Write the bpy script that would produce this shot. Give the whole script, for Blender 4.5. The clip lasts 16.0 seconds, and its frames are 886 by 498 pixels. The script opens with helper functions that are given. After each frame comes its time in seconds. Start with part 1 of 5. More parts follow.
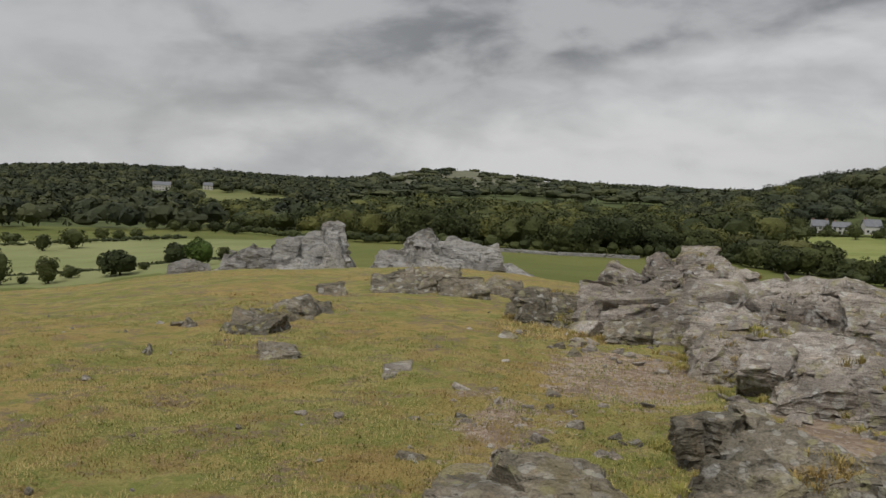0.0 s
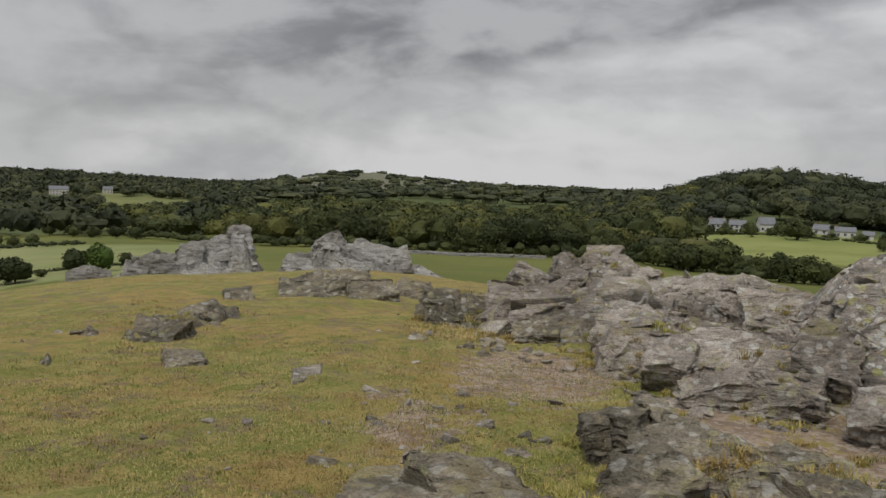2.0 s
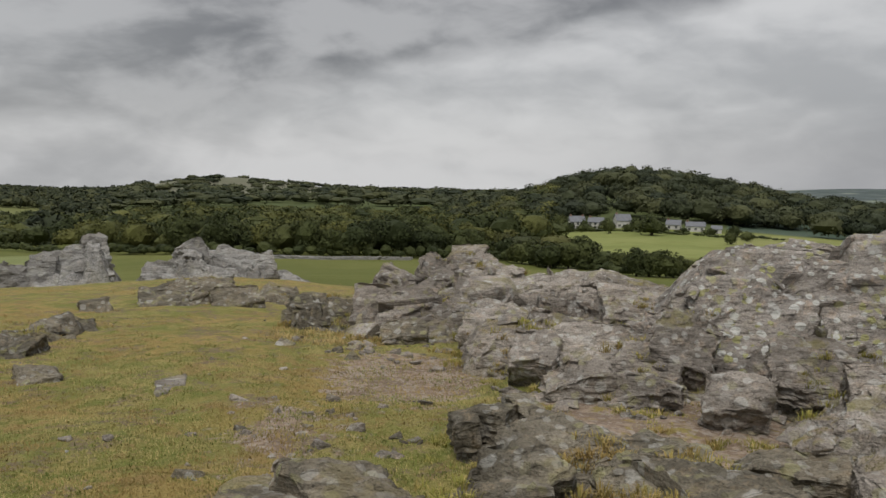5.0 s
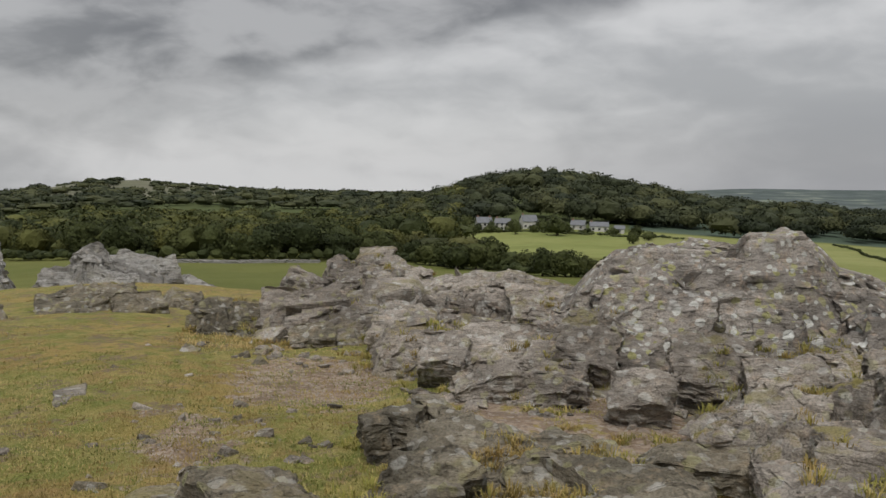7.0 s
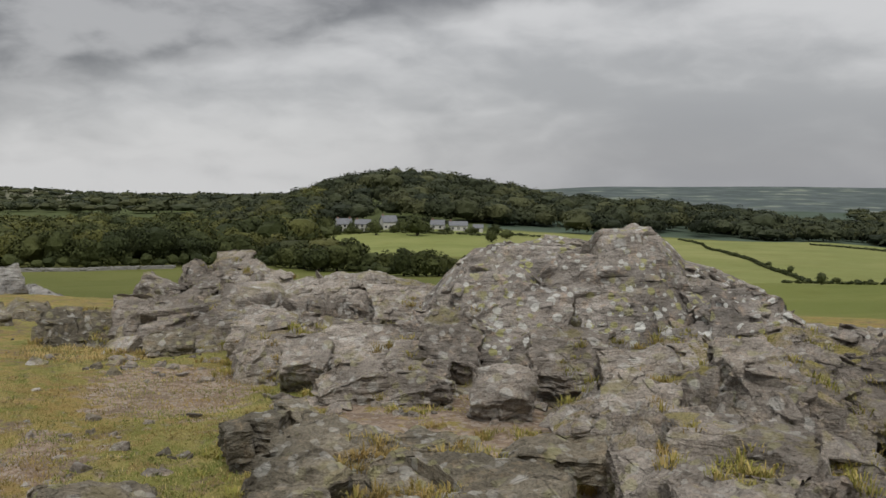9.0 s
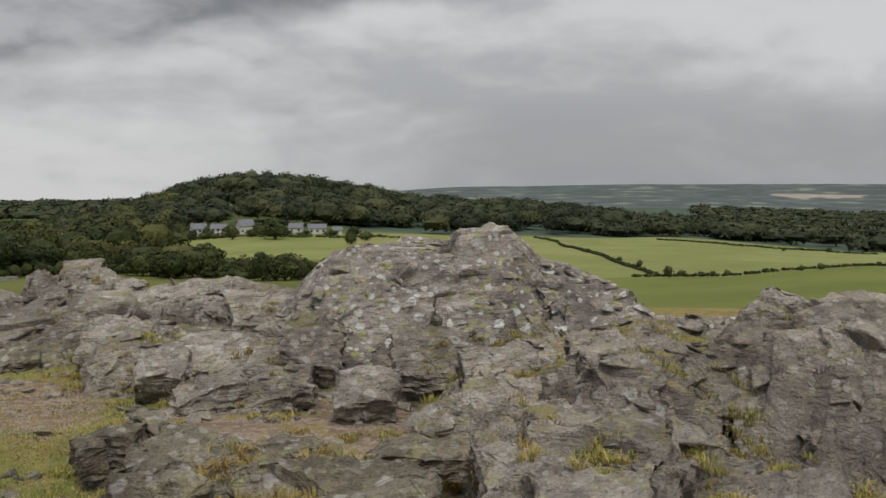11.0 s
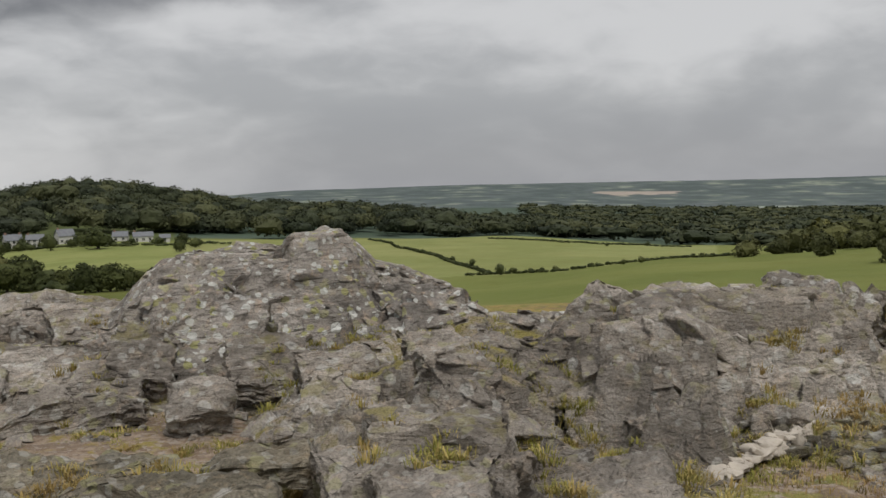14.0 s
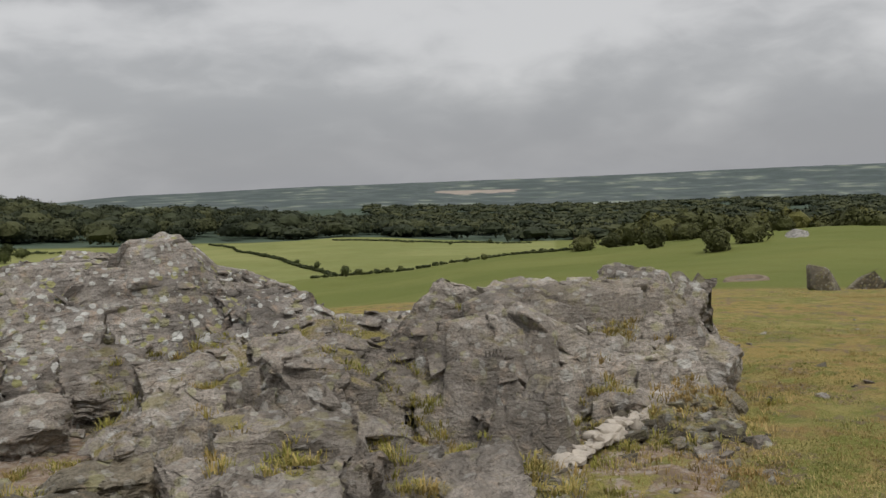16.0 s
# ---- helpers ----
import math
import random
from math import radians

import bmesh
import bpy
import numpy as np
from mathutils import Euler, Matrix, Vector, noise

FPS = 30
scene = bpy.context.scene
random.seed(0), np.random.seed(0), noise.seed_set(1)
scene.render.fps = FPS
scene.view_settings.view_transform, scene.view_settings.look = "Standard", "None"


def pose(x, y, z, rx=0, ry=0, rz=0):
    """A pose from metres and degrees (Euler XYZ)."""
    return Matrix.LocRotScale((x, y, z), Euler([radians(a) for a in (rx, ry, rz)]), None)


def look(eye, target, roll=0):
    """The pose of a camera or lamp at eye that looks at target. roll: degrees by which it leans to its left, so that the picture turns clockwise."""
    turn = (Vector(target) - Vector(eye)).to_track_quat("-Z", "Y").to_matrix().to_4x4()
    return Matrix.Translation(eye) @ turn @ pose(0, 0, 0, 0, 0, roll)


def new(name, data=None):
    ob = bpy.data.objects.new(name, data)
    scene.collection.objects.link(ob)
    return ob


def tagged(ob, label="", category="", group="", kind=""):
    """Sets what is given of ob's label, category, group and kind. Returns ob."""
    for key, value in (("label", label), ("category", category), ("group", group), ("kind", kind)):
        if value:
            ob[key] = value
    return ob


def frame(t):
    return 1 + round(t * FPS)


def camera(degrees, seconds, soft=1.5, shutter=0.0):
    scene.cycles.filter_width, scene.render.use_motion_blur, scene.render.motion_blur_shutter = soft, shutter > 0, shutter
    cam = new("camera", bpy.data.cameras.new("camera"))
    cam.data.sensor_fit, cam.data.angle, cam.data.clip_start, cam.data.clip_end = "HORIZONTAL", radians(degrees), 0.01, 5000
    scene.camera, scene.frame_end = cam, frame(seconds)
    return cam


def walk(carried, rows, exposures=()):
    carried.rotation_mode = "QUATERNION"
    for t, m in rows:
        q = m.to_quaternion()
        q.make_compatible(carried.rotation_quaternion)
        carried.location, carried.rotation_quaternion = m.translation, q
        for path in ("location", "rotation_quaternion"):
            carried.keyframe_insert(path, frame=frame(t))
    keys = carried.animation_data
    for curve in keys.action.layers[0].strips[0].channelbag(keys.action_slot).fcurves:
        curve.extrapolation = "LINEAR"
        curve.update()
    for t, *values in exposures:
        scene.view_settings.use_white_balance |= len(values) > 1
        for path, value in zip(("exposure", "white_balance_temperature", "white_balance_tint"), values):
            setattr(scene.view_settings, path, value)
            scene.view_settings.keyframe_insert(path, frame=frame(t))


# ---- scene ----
cam = camera(49.46, 16.0)
EYE = 1.7
# seconds, tilt, lean and heading of the hand-held camera, which turns on the spot
TURNS = [
    (0.0, 84.501, -2.512, 0.242),
    (0.5, 84.593, -2.446, -1.286),
    (1.0, 84.676, -2.327, -2.674),
    (1.5, 84.761, -2.329, -4.017),
    (2.0, 84.838, -2.236, -5.253),
    (2.5, 84.914, -2.192, -6.665),
    (3.0, 84.985, -2.100, -7.971),
    (3.5, 85.056, -1.959, -9.357),
    (4.0, 85.110, -1.772, -10.694),
    (6.5, 85.411, -1.241, -17.390),
    (7.0, 85.461, -1.240, -18.817),
    (7.5, 85.498, -0.953, -20.225),
    (8.0, 85.530, -0.884, -21.763),
    (8.5, 85.577, -0.721, -23.890),
    (9.0, 85.649, -0.637, -27.168),
    (11.5, 85.784, 0.328, -37.258),
    (12.0, 85.795, 0.489, -39.095),
    (12.5, 85.813, 0.619, -40.617),
    (13.0, 85.812, 0.675, -41.746),
    (13.5, 85.810, 0.904, -43.427),
    (14.0, 85.818, 1.084, -45.513),
    (14.5, 85.783, 1.322, -47.559),
    (15.0, 85.755, 1.637, -49.861),
    (15.5, 85.680, 1.820, -52.231),
    (16.0, 85.617, 2.092, -54.843),
]
walk(cam, [(t, pose(0, 0, EYE, a, b, c)) for t, a, b, c in TURNS])


# ---------------------------------------------------------------- world and light
def build_world():
    w = bpy.data.worlds.new("overcast_sky")
    scene.world = w
    w.use_nodes = True
    nt = w.node_tree
    nt.nodes.clear()
    N, L = nt.nodes.new, nt.links.new

    def math_node(op, a, b=None, clamp=False):
        n = N("ShaderNodeMath")
        n.operation, n.use_clamp = op, clamp
        for i, v in enumerate((a, b)):
            if v is None:
                continue
            if isinstance(v, (int, float)):
                n.inputs[i].default_value = v
            else:
                L(v, n.inputs[i])
        return n.outputs[0]

    def smooth(v, lo, hi, to0=0.0, to1=1.0):
        n = N("ShaderNodeMapRange")
        n.interpolation_type = "SMOOTHSTEP"
        L(v, n.inputs["Value"])
        for key, x in (("From Min", lo), ("From Max", hi), ("To Min", to0), ("To Max", to1)):
            n.inputs[key].default_value = x
        return n.outputs["Result"]

    def mixed(fac, a, b):
        n = N("ShaderNodeMix")
        n.data_type = "RGBA"
        for s, v in ((n.inputs[0], fac), (n.inputs[6], a), (n.inputs[7], b)):
            if isinstance(v, (int, float)):
                s.default_value = v
            elif isinstance(v, tuple):
                s.default_value = (*v, 1)
            else:
                L(v, s)
        return n.outputs[2]

    tc = N("ShaderNodeTexCoord")
    sep = N("ShaderNodeSeparateXYZ")
    L(tc.outputs["Generated"], sep.inputs[0])
    x, y, z = sep.outputs
    def cloud(scale, detail, rough, offset, distort=0.4):
        m = N("ShaderNodeMapping")
        L(tc.outputs["Generated"], m.inputs[0])
        m.inputs["Location"].default_value = offset
        m.inputs["Rotation"].default_value = (0, 0.12, 0.6)
        m.inputs["Scale"].default_value = (1.0, 1.0, 2.3)
        n = N("ShaderNodeTexNoise")
        L(m.outputs[0], n.inputs["Vector"])
        n.inputs["Scale"].default_value = scale
        n.inputs["Detail"].default_value = detail
        n.inputs["Roughness"].default_value = rough
        n.inputs["Distortion"].default_value = distort
        return n.outputs["Fac"]

    big = cloud(2.6, 4, 0.5, (3.1, 1.7, 0))
    mid = cloud(5.2, 5, 0.5, (0.4, 5.2, 0), 0.35)
    fine = cloud(15, 5, 0.52, (7.4, 2.2, 0), 0.3)
    # heading east of north, radians; the deck's lower edge climbs towards the east
    az = math_node("ARCTAN2", x, y)
    edge = math_node("ADD", math_node("MULTIPLY", az, 0.19), 0.052)
    wob = math_node("MULTIPLY", math_node("SUBTRACT", mid, 0.5), 0.13)
    over = math_node("ADD", math_node("SUBTRACT", z, edge), wob)
    deck = smooth(over, -0.012, 0.035)
    lumps = smooth(math_node("ADD", math_node("MULTIPLY", mid, 0.72), math_node("MULTIPLY", fine, 0.28)), 0.40, 0.60)
    dark = mixed(lumps, (0.185, 0.187, 0.197), (0.43, 0.43, 0.437))
    west = smooth(az, -0.5, 0.1, 0.72, 0.0)
    dark = mixed(west, dark, (0.52, 0.525, 0.53))
    wisps = smooth(math_node("ADD", math_node("MULTIPLY", big, 0.75), math_node("MULTIPLY", fine, 0.25)), 0.38, 0.62)
    pale = mixed(wisps, (0.40, 0.405, 0.415), (0.62, 0.62, 0.625))
    col = mixed(deck, pale, dark)
    # rain-grey distance under the pale gap in the east
    east = smooth(az, 0.25, 0.75)
    low = smooth(math_node("ADD", z, math_node("MULTIPLY", math_node("SUBTRACT", big, 0.5), 0.12)), 0.02, 0.09, 1.0, 0.0)
    col = mixed(math_node("MULTIPLY", math_node("MULTIPLY", east, low), 0.75), col, (0.31, 0.315, 0.335))
    sky = N("ShaderNodeTexSky")
    sky.sky_type = "NISHITA"
    sky.sun_disc = False
    sky.sun_elevation = radians(52)
    sky.sun_rotation = radians(200)
    tint = N("ShaderNodeVectorMath")
    tint.operation = "SCALE"
    L(sky.outputs[0], tint.inputs[0])
    tint.inputs["Scale"].default_value = 0.08
    col = mixed(0.06, col, tint.outputs[0])
    # an overcast sky is about three times brighter overhead than at its foot
    lift = smooth(z, 0.2, 0.95, 1.0, 2.6)
    bg = N("ShaderNodeBackground")
    L(col, bg.inputs["Color"])
    L(lift, bg.inputs["Strength"])
    out = N("ShaderNodeOutputWorld")
    L(bg.outputs[0], out.inputs[0])


build_world()
sun = new("sun", bpy.data.lights.new("sun", "SUN"))
sun.data.energy, sun.data.angle, sun.data.color = 1.6, radians(14), (1.0, 0.97, 0.92)
sun.matrix_world = look((-20, -45, 70), (0, 0, 0))
scene.view_settings.exposure = 0.0


# ---------------------------------------------------------------- material helpers
class Nodes:
    """A node material in a few short calls."""

    def __init__(self, name):
        self.mat = bpy.data.materials.new(name)
        self.mat.use_nodes = True
        self.nt = self.mat.node_tree
        self.bsdf = self.nt.nodes["Principled BSDF"]
        tc = self.nt.nodes.new("ShaderNodeTexCoord")
        geo = self.nt.nodes.new("ShaderNodeNewGeometry")
        self.pos = geo.outputs["Position"]
        self.normal = geo.outputs["Normal"]
        self.island = geo.outputs["Random Per Island"]
        self.local = tc.outputs["Object"]

    def put(self, socket, v):
        if isinstance(v, (int, float)):
            socket.default_value = v
        elif isinstance(v, tuple):
            socket.default_value = (*v, 1) if len(v) == 3 else v
        else:
            self.nt.links.new(v, socket)

    def noise(self, scale, detail=4, rough=0.55, vec=None, distort=0.0):
        n = self.nt.nodes.new("ShaderNodeTexNoise")
        self.put(n.inputs["Vector"], self.pos if vec is None else vec)
        for k, v in (("Scale", scale), ("Detail", detail), ("Roughness", rough), ("Distortion", distort)):
            n.inputs[k].default_value = v
        return n.outputs["Fac"]

    def voronoi(self, scale, feature="F1", vec=None, rand=1.0):
        n = self.nt.nodes.new("ShaderNodeTexVoronoi")
        n.feature = feature
        self.put(n.inputs["Vector"], self.pos if vec is None else vec)
        n.inputs["Scale"].default_value = scale
        n.inputs["Randomness"].default_value = rand
        return n

    def ramp(self, v, lo, hi, a=0.0, b=1.0):
        n = self.nt.nodes.new("ShaderNodeMapRange")
        n.interpolation_type = "SMOOTHSTEP"
        self.put(n.inputs["Value"], v)
        for k, x in (("From Min", lo), ("From Max", hi), ("To Min", a), ("To Max", b)):
            n.inputs[k].default_value = x
        return n.outputs["Result"]

    def mix(self, fac, a, b, mode="MIX"):
        n = self.nt.nodes.new("ShaderNodeMix")
        n.data_type, n.blend_type = "RGBA", mode
        self.put(n.inputs[0], fac), self.put(n.inputs[6], a), self.put(n.inputs[7], b)
        return n.outputs[2]

    def calc(self, op, a, b=0.0):
        n = self.nt.nodes.new("ShaderNodeMath")
        n.operation = op
        self.put(n.inputs[0], a), self.put(n.inputs[1], b)
        return n.outputs[0]

    def attribute(self, name):
        n = self.nt.nodes.new("ShaderNodeAttribute")
        n.attribute_name = name
        return n

    def stretch(self, sx, sy, sz, rz=0.0, vec=None):
        n = self.nt.nodes.new("ShaderNodeMapping")
        self.put(n.inputs[0], self.pos if vec is None else vec)
        n.inputs["Scale"].default_value = (sx, sy, sz)
        n.inputs["Rotation"].default_value = (0, 0, rz)
        return n.outputs[0]

    def bump(self, height, strength, distance, under=None):
        n = self.nt.nodes.new("ShaderNodeBump")
        n.inputs["Strength"].default_value = strength
        n.inputs["Distance"].default_value = distance
        self.put(n.inputs["Height"], height)
        if under is not None:
            self.put(n.inputs["Normal"], under)
        return n.outputs[0]

    def done(self, color, rough=0.9, normal=None, spec=0.25):
        self.put(self.bsdf.inputs["Base Color"], color)
        self.put(self.bsdf.inputs["Roughness"], rough)
        self.bsdf.inputs["Specular IOR Level"].default_value = spec
        if normal is not None:
            self.put(self.bsdf.inputs["Normal"], normal)
        return self.mat


def rock_material(name, dark, light, warm, lichen=0.5, yellow=0.5, moss=0.3, size=1.0):
    m = Nodes(name)
    n1, n2, n3 = m.noise(1.3 / size, 5), m.noise(9 / size, 6, 0.62), m.noise(60 / size, 4, 0.6)
    col = m.mix(m.ramp(n1, 0.35, 0.65), dark, light)
    col = m.mix(m.ramp(n2, 0.5, 0.72, 0, 0.75), col, warm)
    col = m.mix(m.ramp(n3, 0.35, 0.7, 0, 0.5), col, tuple(c * 0.45 for c in dark))
    bands = m.noise(5 / size, 4, 0.6, m.stretch(0.5, 1.6, 5.0, 0.5), 0.6)
    col = m.mix(m.ramp(bands, 0.52, 0.7, 0, 0.55), col, tuple(c * 0.5 for c in dark))
    seams = []
    warp = m.noise(14 / size, 3)
    up = m.nt.nodes.new("ShaderNodeSeparateXYZ")
    m.put(up.inputs[0], m.normal)

    def spots(scale, lo, hi, patch_scale, patch_lo, amount, tone):
        nonlocal col
        v = m.voronoi(scale / size)
        d = m.calc("ADD", v.outputs["Distance"], m.calc("MULTIPLY", m.calc("SUBTRACT", warp, 0.5), 0.35))
        spot = m.ramp(d, lo, hi, 1, 0)
        pick = m.ramp(v.outputs["Color"], 0.35, 0.5)
        where = m.ramp(m.noise(patch_scale / size, 3), patch_lo, patch_lo + 0.1)
        fac = m.calc("MULTIPLY", m.calc("MULTIPLY", spot, where), m.calc("MULTIPLY", pick, amount))
        col = m.mix(fac, col, tone)

    spots(9, 0.3, 0.38, 1.1, 0.42, 0.85 * yellow, (0.38, 0.37, 0.17))
    spots(5.5, 0.22, 0.3, 0.9, 0.45, 0.7 * yellow, (0.40, 0.385, 0.2))
    spots(12, 0.3, 0.38, 1.4, 0.4, 0.85 * lichen, (0.56, 0.56, 0.52))
    spots(6.0, 0.25, 0.32, 0.8, 0.42, 0.95 * lichen, (0.64, 0.64, 0.60))
    spots(3.4, 0.2, 0.26, 0.6, 0.5, 0.6 * lichen, (0.62, 0.62, 0.59))
    mossy = m.calc("MULTIPLY", m.ramp(m.noise(2.6 / size, 5, 0.6), 0.56, 0.64), m.ramp(up.outputs[2], 0.3, 0.8))
    col = m.mix(m.calc("MULTIPLY", mossy, moss), col, (0.19, 0.165, 0.045))
    turfy = m.mix(m.ramp(m.noise(3.1, 4), 0.4, 0.6), (0.24, 0.20, 0.065), (0.27, 0.215, 0.155))
    # crack network: near-black lines, a tone for each cell, and relief
    for sc, wide, depth, seam_dark in ((1.1, 0.008, 0.05, 0.5), (3.6, 0.014, 0.03, 0.25), (10, 0.03, 0.014, 0.2)):
        wav = m.nt.nodes.new("ShaderNodeVectorMath")
        wav.operation = "MULTIPLY_ADD"
        jag = m.nt.nodes.new("ShaderNodeTexNoise")
        m.put(jag.inputs["Vector"], m.pos)
        jag.inputs["Scale"].default_value = sc * 3 / size
        wav.inputs[1].default_value = (0.22 / sc * size,) * 3
        m.put(wav.inputs[0], jag.outputs["Color"])
        m.put(wav.inputs[2], m.stretch(0.62, 1.0, 1.9, 0.75))
        edge = m.voronoi(sc / size, "DISTANCE_TO_EDGE", wav.outputs[0]).outputs["Distance"]
        gap = m.ramp(edge, 0.0, wide)
        seam = m.calc("MULTIPLY", m.calc("SUBTRACT", 1.0, gap), m.ramp(m.noise(sc * 0.7 / size, 2), 0.47, 0.6))
        col = m.mix(m.calc("MULTIPLY", seam, seam_dark), col, (0.035, 0.03, 0.025))
        cell = m.voronoi(sc / size, "F1", wav.outputs[0])
        col = m.mix(0.3, col, m.mix(m.ramp(cell.outputs["Color"], 0.25, 0.75), (0.55, 0.52, 0.48), (1.0, 1.0, 1.0)), "MULTIPLY")
        seams.append((seam, depth * size))
        seams.append((m.calc("SUBTRACT", 1.0, cell.outputs["Color"]), depth * 0.5 * size))
    turfy = m.mix(m.ramp(n3, 0.45, 0.65), turfy, (0.13, 0.12, 0.035))
    col = m.mix(m.attribute("pocket").outputs["Fac"], col, turfy)
    b = m.bump(n2, 0.9, 0.06 * size)
    b = m.bump(m.noise(11 / size, 4, 0.6, m.stretch(0.45, 1.0, 3.2, 0.4), 0.5), 0.9, 0.05 * size, b)
    b = m.bump(m.noise(24 / size, 5, 0.6, m.stretch(0.6, 1.2, 2.2, 0.75)), 0.7, 0.02 * size, b)
    b = m.bump(n3, 0.5, 0.008 * size, b)
    b = m.bump(bands, 0.5, 0.02 * size, b)
    for seam, depth in seams:
        b = m.bump(m.calc("SUBTRACT", 1.0, seam), 0.3, depth, b)
    return m.done(col, 0.88, b, 0.3)


ROCK = rock_material("grey_slate_rock", (0.225, 0.199, 0.17), (0.51, 0.458, 0.398), (0.51, 0.41, 0.315), 0.5, 0.5, 0.6)
ROCK_SPOTTED = rock_material("lichen_spotted_rock", (0.23, 0.207, 0.182), (0.49, 0.445, 0.395), (0.55, 0.42, 0.31), 1.1, 1.15, 0.2)
ROCK_BROWN = rock_material("brown_grey_rock", (0.13, 0.115, 0.085), (0.33, 0.29, 0.22), (0.38, 0.30, 0.2), 0.4, 0.5, 0.35)
ROCK_PALE = rock_material("pale_weathered_rock", (0.29, 0.28, 0.26), (0.48, 0.465, 0.435), (0.42, 0.38, 0.33), 0.35, 0.1, 0.1, 3.0)


def ground_material():
    m = Nodes("hill_turf_and_fields")
    tint = m.attribute("land").outputs["Color"]
    near = m.attribute("near").outputs["Fac"]
    bare = m.attribute("bare").outputs["Fac"]
    a, b, c = m.noise(0.35, 4), m.noise(1.7, 5, 0.6), m.noise(13, 5, 0.65)
    straw = m.noise(70, 4, 0.7, m.stretch(1, 2.4, 1, 0.4))
    e, tuft = m.noise(4.5, 5, 0.65), m.noise(32, 4, 0.7)
    turf = m.mix(m.ramp(b, 0.38, 0.62), (0.185, 0.19, 0.05), (0.30, 0.255, 0.09))
    turf = m.mix(m.ramp(a, 0.44, 0.58, 0, 0.75), turf, (0.34, 0.235, 0.085))
    turf = m.mix(m.ramp(e, 0.48, 0.6, 0, 0.8), turf, (0.145, 0.17, 0.04))
    turf = m.mix(m.ramp(m.noise(2.4, 5, 0.7), 0.52, 0.62, 0, 0.7), turf, (0.27, 0.175, 0.075))
    turf = m.mix(m.ramp(tuft, 0.5, 0.68, 0, 0.6), turf, (0.11, 0.105, 0.03))
    turf = m.mix(m.ramp(straw, 0.52, 0.68, 0, 0.75), turf, (0.42, 0.35, 0.17))
    grit = m.voronoi(30)
    soil = m.mix(m.ramp(c, 0.35, 0.65), (0.21, 0.15, 0.105), (0.37, 0.285, 0.21))
    soil = m.mix(m.ramp(grit.outputs["Color"], 0.55, 0.8, 0, 0.7), soil, (0.40, 0.35, 0.30))
    spill = m.ramp(m.calc("ADD", bare, m.calc("MULTIPLY", m.calc("SUBTRACT", e, 0.5), 1.5)), 0.42, 0.58)
    turf = m.mix(spill, turf, soil)
    scuff = m.calc("MULTIPLY", m.ramp(m.noise(1.9, 5, 0.7), 0.51, 0.61), m.ramp(c, 0.42, 0.54))
    turf = m.mix(m.calc("MULTIPLY", scuff, 0.85), turf, (0.185, 0.135, 0.10))
    f1, f2 = m.noise(0.02, 5, 0.6), m.noise(0.12, 5, 0.65)
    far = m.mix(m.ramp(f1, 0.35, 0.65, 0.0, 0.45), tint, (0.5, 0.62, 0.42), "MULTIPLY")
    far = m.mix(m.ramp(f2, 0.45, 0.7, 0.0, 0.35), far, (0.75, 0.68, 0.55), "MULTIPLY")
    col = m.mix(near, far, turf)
    bp = m.bump(c, 0.8, 0.05)
    bp = m.bump(tuft, 0.7, 0.025, bp)
    bp = m.bump(straw, 0.7, 0.012, bp)
    return m.done(col, 0.95, bp, 0.1)


def leaf_material(name, dark, light, warm):
    m = Nodes(name)
    r = m.island
    col = m.mix(m.ramp(r, -1.2, 2.2), dark, light)
    tree = m.attribute("tone")
    col = m.mix(m.ramp(tree.outputs["Fac"], 0.4, 1.0, 0, 0.95), col, warm)
    col = m.mix(m.ramp(tree.outputs["Fac"], 0.0, 0.35, 0.8, 0.0), col, (0.5, 0.56, 0.6), "MULTIPLY")
    col = m.mix(m.ramp(m.noise(0.08, 3), 0.4, 0.65, 0, 0.4), col, (0.6, 0.62, 0.6), "MULTIPLY")
    return m.done(col, 0.8, m.bump(m.noise(2.5, 4), 0.7, 0.5), 0.15)


LEAF = leaf_material("broadleaf_foliage", (0.028, 0.036, 0.013), (0.076, 0.086, 0.028), (0.11, 0.11, 0.032))
# greyer and bluer than LEAF: distance haze put into the leaf colour
LEAF_FAR = leaf_material("hazed_foliage", (0.027, 0.034, 0.019), (0.056, 0.064, 0.031), (0.074, 0.078, 0.034))
LEAF_OLIVE = leaf_material("olive_foliage", (0.04, 0.045, 0.018), (0.095, 0.098, 0.036), (0.12, 0.115, 0.036))
LEAF_LIGHT = leaf_material("fresh_foliage", (0.05, 0.085, 0.015), (0.13, 0.17, 0.035), (0.15, 0.17, 0.04))


def plain_material(name, col, rough=0.85, vary=0.25, scale=2.0, spec=0.3):
    m = Nodes(name)
    c = m.mix(m.ramp(m.noise(scale, 5), 0.3, 0.7, 0, vary), col, tuple(v * 0.5 for v in col))
    return m.done(c, rough, m.bump(m.noise(scale * 8, 4), 0.3, 0.02), spec)


BARK = plain_material("bark", (0.07, 0.055, 0.04), 0.9, 0.6, 6)
RENDERED = plain_material("white_render", (0.5, 0.49, 0.46), 0.8, 0.3, 0.6)
SLATE = plain_material("slate_roof", (0.16, 0.165, 0.175), 0.7, 0.4, 0.8)
PANE = plain_material("dark_window", (0.03, 0.035, 0.04), 0.15, 0.2, 1, 0.6)
BRICK = plain_material("chimney_brick", (0.25, 0.16, 0.12), 0.9, 0.4, 1)
MANOR = plain_material("buff_stone", (0.5, 0.475, 0.43), 0.9, 0.3, 0.3)
WALLSTONE = plain_material("dry_wall_stone", (0.27, 0.26, 0.24), 0.9, 0.5, 1.2)
QUARTZ = plain_material("white_quartz", (0.47, 0.415, 0.345), 0.7, 0.6, 7)
